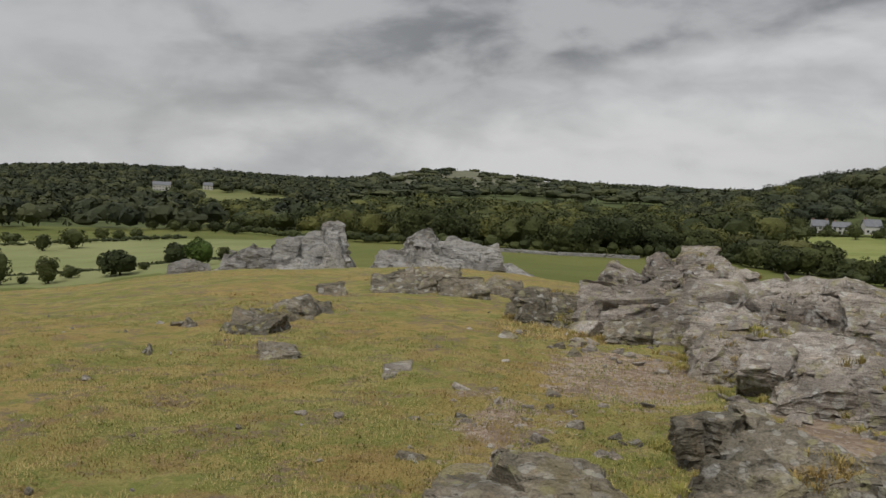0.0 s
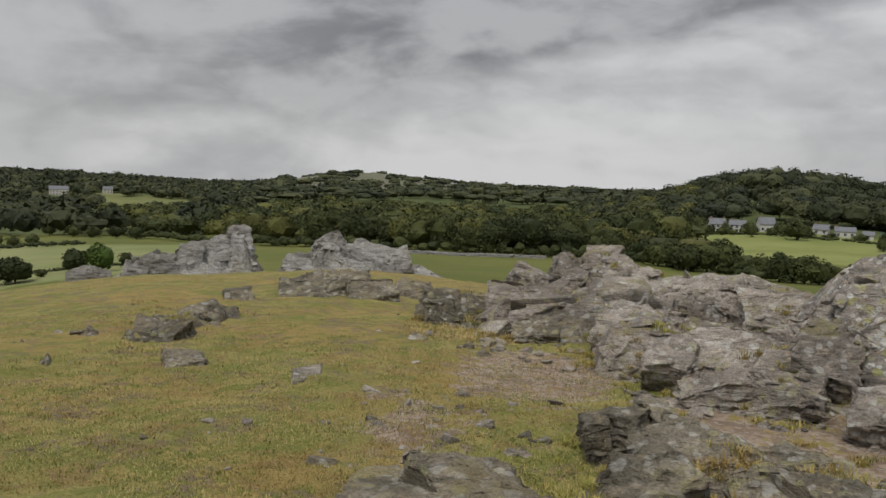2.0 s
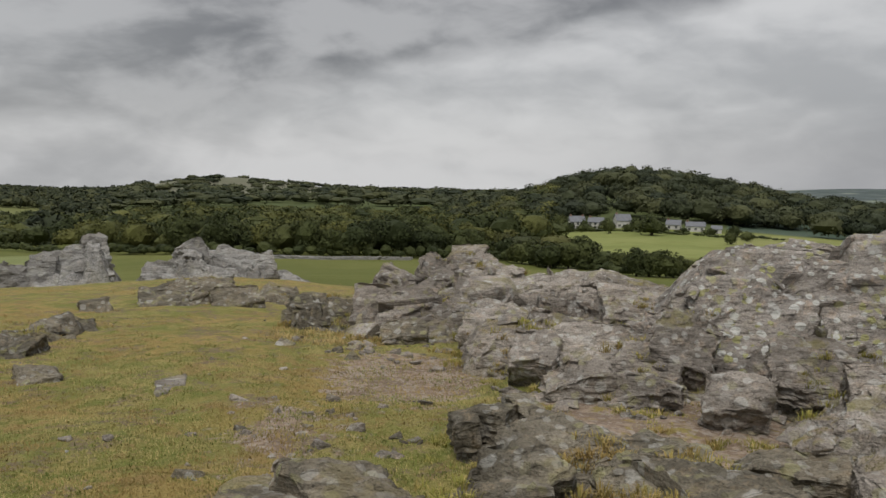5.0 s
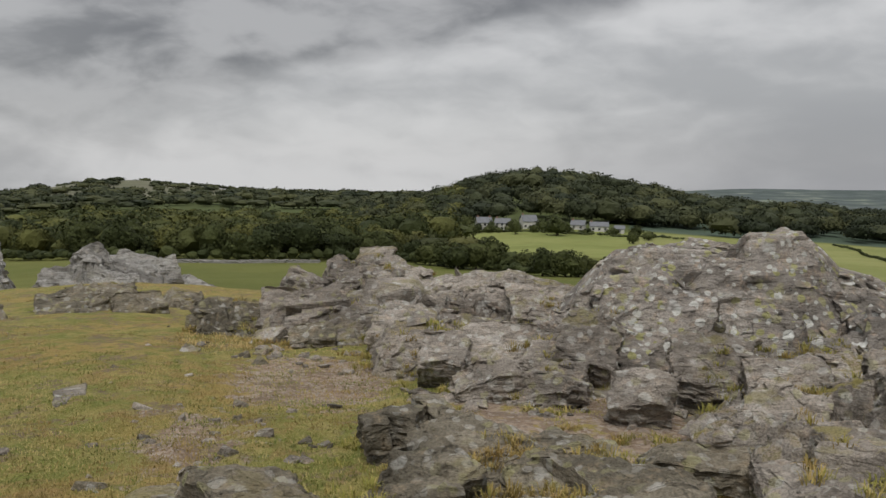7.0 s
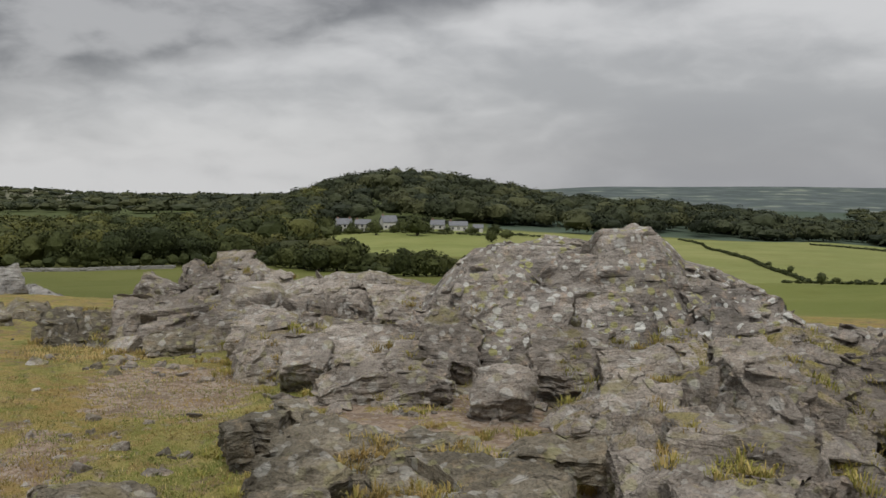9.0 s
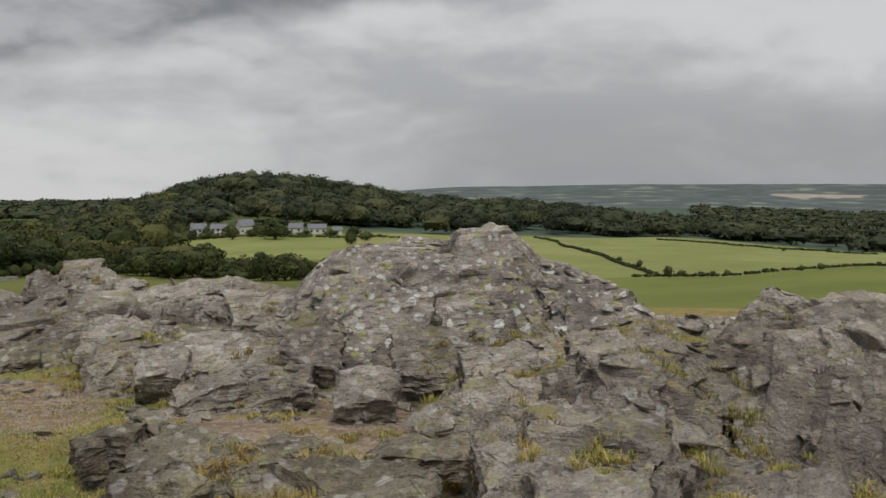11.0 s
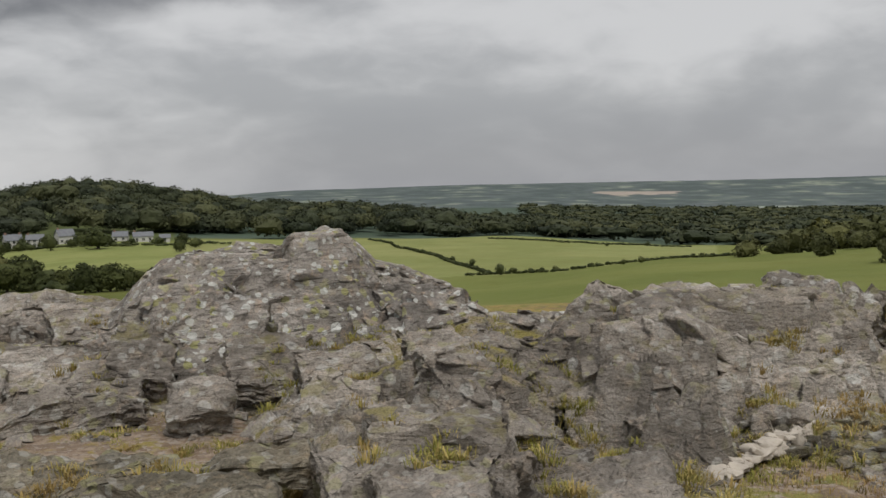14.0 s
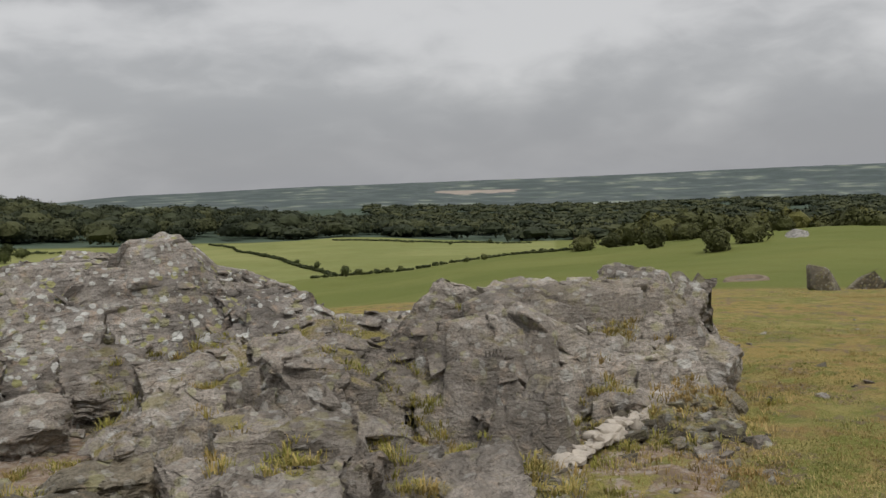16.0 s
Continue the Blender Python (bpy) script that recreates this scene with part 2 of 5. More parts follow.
WATER = plain_material("muddy_water", (0.06, 0.06, 0.045), 0.3, 0.2, 1, 0.5)
MUD = plain_material("trampled_mud", (0.22, 0.17, 0.12), 0.9, 0.4, 1.5)


# ---------------------------------------------------------------- geometry helpers
rng = np.random.default_rng(11)


def mesh_of(name, verts, faces, mat, smooth=False, more=None):
    """A mesh from arrays of corners and of faces of one size; more: further faces of another size."""
    verts, sets = np.asarray(verts, np.float32), [np.asarray(f, np.int32) for f in (faces, more) if f is not None]
    me = bpy.data.meshes.new(name)
    sizes = np.concatenate([np.full(len(f), f.shape[1], np.int32) for f in sets])
    n = len(sizes)
    me.vertices.add(len(verts))
    me.vertices.foreach_set("co", verts.ravel())
    me.loops.add(int(sizes.sum()))
    me.loops.foreach_set("vertex_index", np.concatenate([f.ravel() for f in sets]))
    me.polygons.add(n)
    me.polygons.foreach_set("loop_start", np.concatenate([[0], np.cumsum(sizes)[:-1]]).astype(np.int32))
    me.update(calc_edges=True)
    me.polygons.foreach_set("use_smooth", np.full(n, smooth))
    me.materials.append(mat)
    me.validate()
    return me


def grid_faces(nu, nv, wrap=False):
    u = np.arange(nu if wrap else nu - 1)
    a, b = np.meshgrid(u, np.arange(nv - 1), indexing="ij")
    c = (a + 1) % nu
    return np.stack([a * nv + b, c * nv + b, c * nv + b + 1, a * nv + b + 1], -1).reshape(-1, 4)[:, ::-1]


def vnoise(x, y, seed=0):
    """Smooth value noise on arrays, about -1 to 1."""
    def h(i, j):
        n = (i * 374761393 + j * 668265263 + seed * 974634777) & 0x7FFFFFFF
        n = ((n ^ (n >> 13)) * 1274126177) & 0x7FFFFFFF
        return ((n ^ (n >> 16)) & 0xFFFF) / 32767.5 - 1
    xi, yi = np.floor(x).astype(np.int64), np.floor(y).astype(np.int64)
    u, v = x - xi, y - yi
    u, v = u * u * (3 - 2 * u), v * v * (3 - 2 * v)
    return (h(xi, yi) * (1 - u) + h(xi + 1, yi) * u) * (1 - v) + (h(xi, yi + 1) * (1 - u) + h(xi + 1, yi + 1) * u) * v


def fbm(x, y, seed=0, octaves=4):
    return sum(vnoise(x * 2 ** k, y * 2 ** k, seed + k) * 0.5 ** k for k in range(octaves)) / 1.6


def hash01(i, j, k):
    n = (i * 73856093 + j * 19349663 + k * 83492791) & 0x7FFFFFFF
    n = ((n ^ (n >> 15)) * 1103515245 + 12345) & 0x7FFFFFFF
    n = ((n ^ (n >> 12)) * 668265263) & 0x7FFFFFFF
    return ((n >> 8) & 0xFFFF) / 65535.0


def slabs(x, y, size, long, turn, dip, seed):
    """Broken rock: each cell is a tilted facet with a step to the next and a crack between. Heights in cell sizes."""
    c, s = math.cos(turn), math.sin(turn)
    p, q = (x * c + y * s) / (size * long), (-x * s + y * c) / size
    p, q = p + 0.09 * vnoise(p * 2.3, q * 2.3, seed + 5), q + 0.09 * vnoise(p * 2.3, q * 2.3, seed + 6)
    pi, qi = np.floor(p).astype(np.int64), np.floor(q).astype(np.int64)
    best = np.full(p.shape, 9.0)
    second = np.full(p.shape, 9.0)
    out = np.zeros(p.shape)
    for i in (-1, 0, 1):
        for j in (-1, 0, 1):
            a, b = pi + i, qi + j
            u, v = p - a - 0.1 - 0.8 * hash01(a, b, seed), q - b - 0.1 - 0.8 * hash01(a, b, seed + 1)
            d = np.hypot(u, v)
            f = (hash01(a, b, seed + 2) - 0.5) + u * long * 0.5 * (hash01(a, b, seed + 3) - 0.5) + v * (dip + 0.8 * (hash01(a, b, seed + 4) - 0.5))
            closer = d < best
            second = np.where(closer, best, np.minimum(second, d))
            out = np.where(closer, f, out)
            best = np.where(closer, d, best)
    crack = np.clip(1 - (second - best) / 0.06, 0, 1)
    return out, crack


# ---------------------------------------------------------------- the lie of the land
# for a few headings (degrees east of north): how the knoll rounds off, then how far below the
# eye's level (degrees) the ground lies at the distances in FAR
FAR = [28, 50, 100, 200, 300, 450, 800, 1600, 3000, 4900]
LAND = {
    -25: (0.0031, [8.3, 9.4, 8.6, 7.0, 5.8, 5.0, 3.6, 2.2, 2.1, 2.2]),
    -10: (0.0022, [7.0, 7.6, 7.2, 6.1, 5.4, 4.8, 3.6, 2.1, 1.9, 2.1]),
    0: (0.0020, [6.65, 6.9, 6.5, 5.6, 5.0, 4.2, 3.0, 1.7, 1.4, 1.7]),
    12: (0.0024, [7.2, 7.2, 6.6, 5.65, 5.1, 4.4, 3.0, 1.5, 1.5, 1.7]),
    25: (0.0020, [6.7, 6.9, 6.6, 5.95, 4.6, 3.4, 1.3, 1.4, 1.2, 1.2]),
    38: (0.0020, [7.0, 7.6, 7.3, 5.95, 4.6, 3.6, 2.1, 1.6, 0.9, 0.5]),
    48: (0.0022, [7.5, 8.0, 7.5, 5.85, 4.5, 3.6, 2.8, 1.7, 0.9, 0.38]),
    60: (0.0022, [7.3, 7.2, 6.2, 5.0, 4.6, 4.2, 3.3, 2.0, 1.1, 0.36]),
    78: (0.0022, [7.0, 6.8, 5.4, 3.6, 4.3, 4.3, 3.2, 2.0, 1.1, 0.2]),
}
KNEE = np.array([0.5, 2, 4, 7, 11, 18] + FAR, float)


def ground_z(az, d):
    """Height of the ground at a heading in degrees and a distance, as arrays."""
    keys = sorted(LAND)
    cols = []
    for k in keys:
        c, below = LAND[k]
        near = [EYE + c * r * r for r in KNEE[:6]]
        cols.append(near + [r * math.tan(radians(e)) for r, e in zip(FAR, below)])
    cols = np.array(cols)
    back = cols.mean(0)
    ring = np.array([keys[0] - 60] + keys + [keys[-1] + 60], float)
    cols = np.vstack([back, cols, back])
    az = (np.asarray(az, float) + 180 - 26) % 360 - 180 + 26
    d = np.asarray(d, float)
    az, d = np.broadcast_arrays(az, d)
    i = np.clip(np.searchsorted(ring, az) - 1, 0, len(ring) - 2)
    t = np.clip((az - ring[i]) / (ring[i + 1] - ring[i]), 0, 1)
    t = t * t * (3 - 2 * t)
    lk, ld = np.log(KNEE), np.log(np.maximum(d, 0.5))
    j = np.clip(np.searchsorted(KNEE, d) - 1, 0, len(KNEE) - 2)
    s = np.clip((ld - lk[j]) / (lk[j + 1] - lk[j]), 0, 1)
    drop = (cols[i, j] * (1 - t) + cols[i + 1, j] * t) * (1 - s) + (cols[i, j + 1] * (1 - t) + cols[i + 1, j + 1] * t) * s
    x, y = d * np.sin(np.radians(az)), d * np.cos(np.radians(az))
    rough = 0.05 * fbm(x * 0.6, y * 0.6, 3) * np.clip(d / 6, 0, 1) + 0.02 * fbm(x * 2.6, y * 2.6, 9, 3) * np.clip(40 / np.maximum(d, 1), 0, 1)
    rough = rough + 0.028 * fbm(x * 5.5, y * 5.5, 13, 3) * np.clip(1.4 - d / 14, 0, 1) * np.clip(d / 3, 0, 1)
    rough = rough + np.clip((d - 20) / 200, 0, 1) * 1.2 * fbm(x * 0.02, y * 0.02, 21)
    z = EYE - drop + rough
    # two wooded rises and the round hills on the skyline
    for a0, d0, wa, wd, h in ((-19, 1500, 9, 450, 16), (1, 2300, 5.5, 400, 30), (24.5, 760, 7.5, 170, 12)):
        z = z + h * np.exp(-((az - a0) / wa) ** 2 - ((d - d0) / wd) ** 2)
    return z


def spot(az, d, sink=0.0):
    a = radians(az)
    return Vector((d * math.sin(a), d * math.cos(a), float(ground_z(az, d)) - sink))


def in_field(az, d):
    """Base colour of the open land by heading and distance, with haze painted into the far plain."""
    col = np.empty(az.shape + (3,))
    col[:] = (0.15, 0.165, 0.045)
    jig = 1 + 0.03 * vnoise(az * 0.8, d * 0.01, 4)

    def zone(mask, rgb):
        col[mask] = rgb
    zone((d > 60) & (az < 30), (0.135, 0.142, 0.042))
    zone((az < -9) & (d > 135 * jig) & (d < 330), (0.22, 0.23, 0.10))
    zone((az > 30) & (d > 60), (0.165, 0.178, 0.052))
    zone((az > 13) & (az < 34) & (d > 280) & (d < 460), (0.22, 0.235, 0.08))
    zone((az > 30) & (az < 58.5 - (d - 200) * 0.006) & (d > 196 * jig) & (d < 470), (0.235, 0.24, 0.09))
    zone((az > 53) & (az < 61.5) & (d > 290) & (d < 470), (0.23, 0.24, 0.09))
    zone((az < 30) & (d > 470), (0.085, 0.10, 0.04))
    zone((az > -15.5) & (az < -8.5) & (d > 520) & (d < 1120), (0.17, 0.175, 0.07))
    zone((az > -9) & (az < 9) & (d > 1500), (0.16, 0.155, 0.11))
    # blue-grey distance haze is put into the eastern land's own colour
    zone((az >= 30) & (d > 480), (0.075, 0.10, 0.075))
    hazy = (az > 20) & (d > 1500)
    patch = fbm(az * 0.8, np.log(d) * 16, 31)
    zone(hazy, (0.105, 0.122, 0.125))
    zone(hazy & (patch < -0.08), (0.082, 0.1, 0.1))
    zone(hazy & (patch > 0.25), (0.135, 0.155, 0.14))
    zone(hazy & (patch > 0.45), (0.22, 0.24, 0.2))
    zone((az > 54.6 + vnoise(d * 0.004, d * 0, 3)) & (az < 58.8 + vnoise(d * 0.005, d * 0, 4)) & (d > 2700 + 220 * vnoise(az * 1.3, az * 0, 5)) & (d < 3200), (0.36, 0.30, 0.265))
    zone((az > 61.5) & (az < 67) & (d > 1450) & (d < 1680), (0.30, 0.32, 0.28))
    return col


def build_ground():
    view = np.arange(-31, 86, 0.25)
    rest = np.arange(86, 329, 3.0)
    az = np.concatenate([view, rest])
    d = np.exp(np.arange(math.log(0.6), math.log(4850), 0.0185))
    A, D = np.meshgrid(az, d, indexing="ij")
    Z = ground_z(A, D)
    v = np.stack([D * np.sin(np.radians(A)), D * np.cos(np.radians(A)), Z], -1).reshape(-1, 3)
    faces = grid_faces(len(az), len(d), True)
    v = np.vstack([v, [[0, 0, 0]]])
    hub, ring = len(v) - 1, np.arange(len(az)) * len(d)
    cap = np.stack([ring, np.full(len(az), hub), np.full(len(az), hub), np.roll(ring, -1)], -1)
    me = mesh_of("ground", v, faces, ground_material(), True, cap[:, [0, 3, 1]][:, ::-1])
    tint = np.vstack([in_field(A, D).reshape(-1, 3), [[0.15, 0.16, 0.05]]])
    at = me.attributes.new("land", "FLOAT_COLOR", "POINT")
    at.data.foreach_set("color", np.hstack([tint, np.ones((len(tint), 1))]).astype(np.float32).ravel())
    edge = 45 + 8 * fbm(A * 0.15, D * 0.02, 7)
    near = np.clip((edge - D) / 14 + 0.5, 0, 1)
    at = me.attributes.new("near", "FLOAT", "POINT")
    at.data.foreach_set("value", np.append(near.ravel(), 1).astype(np.float32))
    # trodden gravel hollow and the stony ledges on the east side
    bare = np.exp(-((A - 11) / 5.5) ** 2 - ((D - 8.6) / 1.5) ** 2) * 1.1
    bare = np.maximum(bare, np.clip((A - 17) / 4, 0, 1) * np.clip((73 - A) / 2, 0, 1) * np.clip((D - 4.2) / 1.5, 0, 1) * np.clip((13.5 - D) / 2, 0, 1) * 0.62)
    bare = np.maximum(bare, 0.62 * np.exp(-((A - 4) / 6) ** 2 - ((D - 6.4) / 1.6) ** 2))
    at = me.attributes.new("bare", "FLOAT", "POINT")
    at.data.foreach_set("value", np.append(bare.ravel(), 0).astype(np.float32))
    tagged(new("ground", me), "dry yellow-green hill turf falling away to fields", "ground", kind="structure")


build_ground()


# ---------------------------------------------------------------- rock outcrops
def stone_mesh(seed, flat):
    r = np.random.default_rng(seed)
    bm = bmesh.new()
    for _ in range(13):
        p = r.uniform(-1, 1, 3)
        p = p / np.max(np.abs(p)) * r.uniform(0.75, 1.0) * (0.5, 0.36, 0.5 * flat)
        bm.verts.new(p)
    bmesh.ops.convex_hull(bm, input=list(bm.verts))
    loose = [v for v in bm.verts if not v.link_faces]
    bmesh.ops.delete(bm, geom=loose, context="VERTS")
    bmesh.ops.bevel(bm, geom=list(bm.edges), offset=0.025, segments=1, affect="EDGES")
    me = bpy.data.meshes.new("stone")
    bm.to_mesh(me)
    bm.free()
    return me


def along(v):
    """A distance, the same all along or by heading."""
    return sorted(v.items()) if isinstance(v, dict) else [(0.0, v)]


def bend(rows, A):
    return np.interp(A, [k for k, _ in rows], [v for _, v in rows])


BLOCKS, LEDGE = {}, []


def block_meshes(mat):
    """Angular blocks and slabs that all outcrops of one rock share."""
    if mat.name not in BLOCKS:
        out = []
        for k in range(16):
            r = np.random.default_rng(700 + k)
            bm = bmesh.new()
            wide, thick = r.uniform(0.4, 0.8), r.uniform(0.22, 0.5)
            for _ in range(12):
                p = r.uniform(-1, 1, 3)
                p = p / np.max(np.abs(p)) * r.uniform(0.82, 1.0)
                bm.verts.new(p * (0.5, 0.5 * wide, 0.5 * thick))
            bmesh.ops.convex_hull(bm, input=list(bm.verts))
            bmesh.ops.delete(bm, geom=[v for v in bm.verts if not v.link_faces], context="VERTS")
            bmesh.ops.dissolve_limit(bm, angle_limit=0.35, verts=bm.verts, edges=bm.edges)
            bmesh.ops.bevel(bm, geom=list(bm.edges), offset=0.018, segments=1, affect="EDGES")
            me = bpy.data.meshes.new("block")
            bm.to_mesh(me)
            bm.free()
            me.materials.append(mat)
            out.append(me)
        BLOCKS[mat.name] = out
    return BLOCKS[mat.name]


def outcrop(name, label, heads, tops, front, ridge, back, mat, step=0.035, blocks=0.5, seed=1, steep=1.0,
            slant=0.1, dip=0.2, amount=0.4, terrace=0.12, category="rock outcrop", ragged=0.55,
            pieces=40, sizes=(0.15, 0.4), grassy=0.5):
    """A crag: over the headings (degrees) its crest lies at these degrees below the eye's level, at the distance ridge;
    it rises from the ground at front and falls off to the ground at back. blocks: size of its fracture, metres."""
    a0, a1 = heads[0], heads[-1]
    near, crown, rear = (along(v) for v in (front, ridge, back))
    front, back = min(v for _, v in near), max(v for _, v in rear)
    mid = (front + back) / 2
    na = max(30, int(radians(a1 - a0) * mid / step))
    nd = max(30, int((back - front) / step * 1.15))
    az, d = np.linspace(a0, a1, na), np.linspace(front, back, nd)
    A, D = np.meshgrid(az, d, indexing="ij")
    X, Y = D * np.sin(np.radians(A)), D * np.cos(np.radians(A))
    g = ground_z(A, D)
    T = np.radians(A) * mid
    near, crown, rear = bend(near, A), bend(crown, A), bend(rear, A)
    depth = rear - near
    r = crown + 0.08 * depth * fbm(T / (3 * blocks), T * 0.0 + seed, seed, 3)
    toe = near + ragged * (crown - near) * (0.5 + 0.5 * fbm(T / (2.2 * blocks), T * 0 + 7.7, seed + 4, 3))
    crest = EYE - r * np.tan(np.radians(np.interp(A, heads, tops)))
    up = np.clip((D - toe) / (r - toe), 0, 1) ** steep
    down = np.clip((D - r) / np.maximum(rear - r, 0.05), 0, 1)
    prof = np.where(D < r, up, 1 - down ** 2)
    rise = np.maximum(crest - g, 0.0) * prof
    q = D + 1.1 * rise
    s1, c1 = slabs(T, q, blocks, 1.9, slant, dip, seed)
    s2, c2 = slabs(T, q, blocks * 0.38, 2.2, slant + 0.2, dip, seed + 20)
    s3, c3 = slabs(T, q, blocks * 0.15, 2.4, slant - 0.1, dip * 1.5, seed + 40)
    hold = np.clip(rise / (0.4 * blocks * amount + 0.02), 0, 1)
    k = rise + blocks * amount * (s1 + 0.5 * s2)
    if terrace:
        k = k / terrace + 0.5 * vnoise(T / blocks, q / blocks, seed + 8)
        f = k - np.floor(k)
        k = terrace * (0.35 * k + 0.65 * (np.floor(k) + np.clip((f - 0.7) / 0.3, 0, 1)))
        f = k / (terrace * 0.34) + 0.6 * vnoise(T * 1.7 / blocks, q * 2.5 / blocks, seed + 9)
        k = 0.45 * k + 0.55 * terrace * 0.34 * (np.floor(f) + np.clip((f - np.floor(f) - 0.6) / 0.4, 0, 1))
    h = rise + (k - rise) * hold
    h = h + hold * (blocks * amount * (0.44 * s2 + 0.2 * s3) - blocks * 0.05 * c1)
    h = h + hold * 0.03 * blocks * fbm(T * 5 / blocks, q * 5 / blocks, seed + 3, 2)
    # keep the crest near its line
    cap = np.maximum(crest - g, 0) - 0.06 * blocks
    h = np.where(h > cap, cap + 0.32 * (h - cap), h)
    Z = g + h - 0.02 - 0.15 * (1 - hold)
    v = np.stack([X, Y, Z], -1).reshape(-1, 3)
    me = mesh_of(name, v, grid_faces(na, nd), mat, True)
    # turf and grit settle where the rock lies level
    gt, gd = np.gradient(Z, T[:, 0], d)
    level = np.clip(1.5 - np.hypot(gt, gd) * 1.2, 0, 1)
    patch = fbm(T * 1.3, q * 1.6, seed + 60, 4)
    pocket = np.clip((level * (patch + 0.75 * grassy - 0.2) + 0.0) * 6, 0, 1) * min(1, grassy * 2)
    pocket = np.maximum(pocket, np.clip(1 - hold * 1.6, 0, 1) * min(1, grassy * 4))
    at = me.attributes.new("pocket", "FLOAT", "POINT")
    at.data.foreach_set("value", pocket.ravel().astype(np.float32))
    root = tagged(new(name, me), label, category)
    lush = np.argwhere((pocket > 0.7) & (D < r + 0.2 * (rear - r)))
    if mid < 20 and len(lush):
        pr = np.random.default_rng(seed + 950)
        for i, j in lush[pr.integers(0, len(lush), int(grassy * 230))]:
            LEDGE.append((X[i, j], Y[i, j], Z[i, j] - 0.01, pr.uniform(0.04, 0.11), 0.09))
    # split blocks bedded along its strike
    rr = np.random.default_rng(seed + 900)
    kinds = block_meshes(mat)
    full = np.maximum(crest - g, 0)
    ok = np.argwhere((rise > 0.04) & (D < r + 0.35 * (rear - r)))
    for _ in range(pieces if len(ok) else 0):
        i, j = ok[rr.integers(len(ok))]
        size = sizes[0] + (sizes[1] - sizes[0]) * rr.random() ** 2.2
        if abs(gd[i, j]) + abs(gt[i, j]) > 1.3:
            size *= 0.55
        sa, ca = X[i, j] / D[i, j], Y[i, j] / D[i, j]
        if Z[i, j] - g[i, j] + 0.16 * size > full[i, j] + 0.05:
            size = max(sizes[0], 0.5 * size)
        n = Vector((0, 0, 1)) - 0.75 * (float(np.clip(gt[i, j], -0.7, 0.7)) * Vector((ca, -sa, 0)) + float(np.clip(gd[i, j], -0.7, 0.7)) * Vector((sa, ca, 0)))
        face = Vector((0, 0, 1)).rotation_difference(n).to_matrix()
        spin = Euler((rr.normal(0.08, 0.09), rr.normal(0, 0.09) - slant * 0.45, -radians(A[i, j]) + rr.normal(0, 0.25))).to_matrix()
        ob = new("block", kinds[rr.integers(16)])
        ob.parent = root
        ob.matrix_basis = Matrix.LocRotScale((X[i, j], Y[i, j], Z[i, j] - rr.uniform(0.06, 0.22) * size), (face @ spin).to_quaternion(), Vector((1, 1, 1)) * size)
    return root


def quarter(co, tri):
    """Each triangle split into four at the middles of its edges."""
    ed = np.sort(np.concatenate([tri[:, [0, 1]], tri[:, [1, 2]], tri[:, [2, 0]]]), axis=1)
    uniq, inv = np.unique(ed, axis=0, return_inverse=True)
    ab, bc, ca = np.split(inv.ravel() + len(co), 3)
    a, b, c = tri.T
    parts = [np.stack(q, -1) for q in ((a, ab, ca), (ab, b, bc), (ca, bc, c), (ab, bc, ca))]
    return np.vstack([co, (co[uniq[:, 0]] + co[uniq[:, 1]]) / 2]), np.vstack(parts)


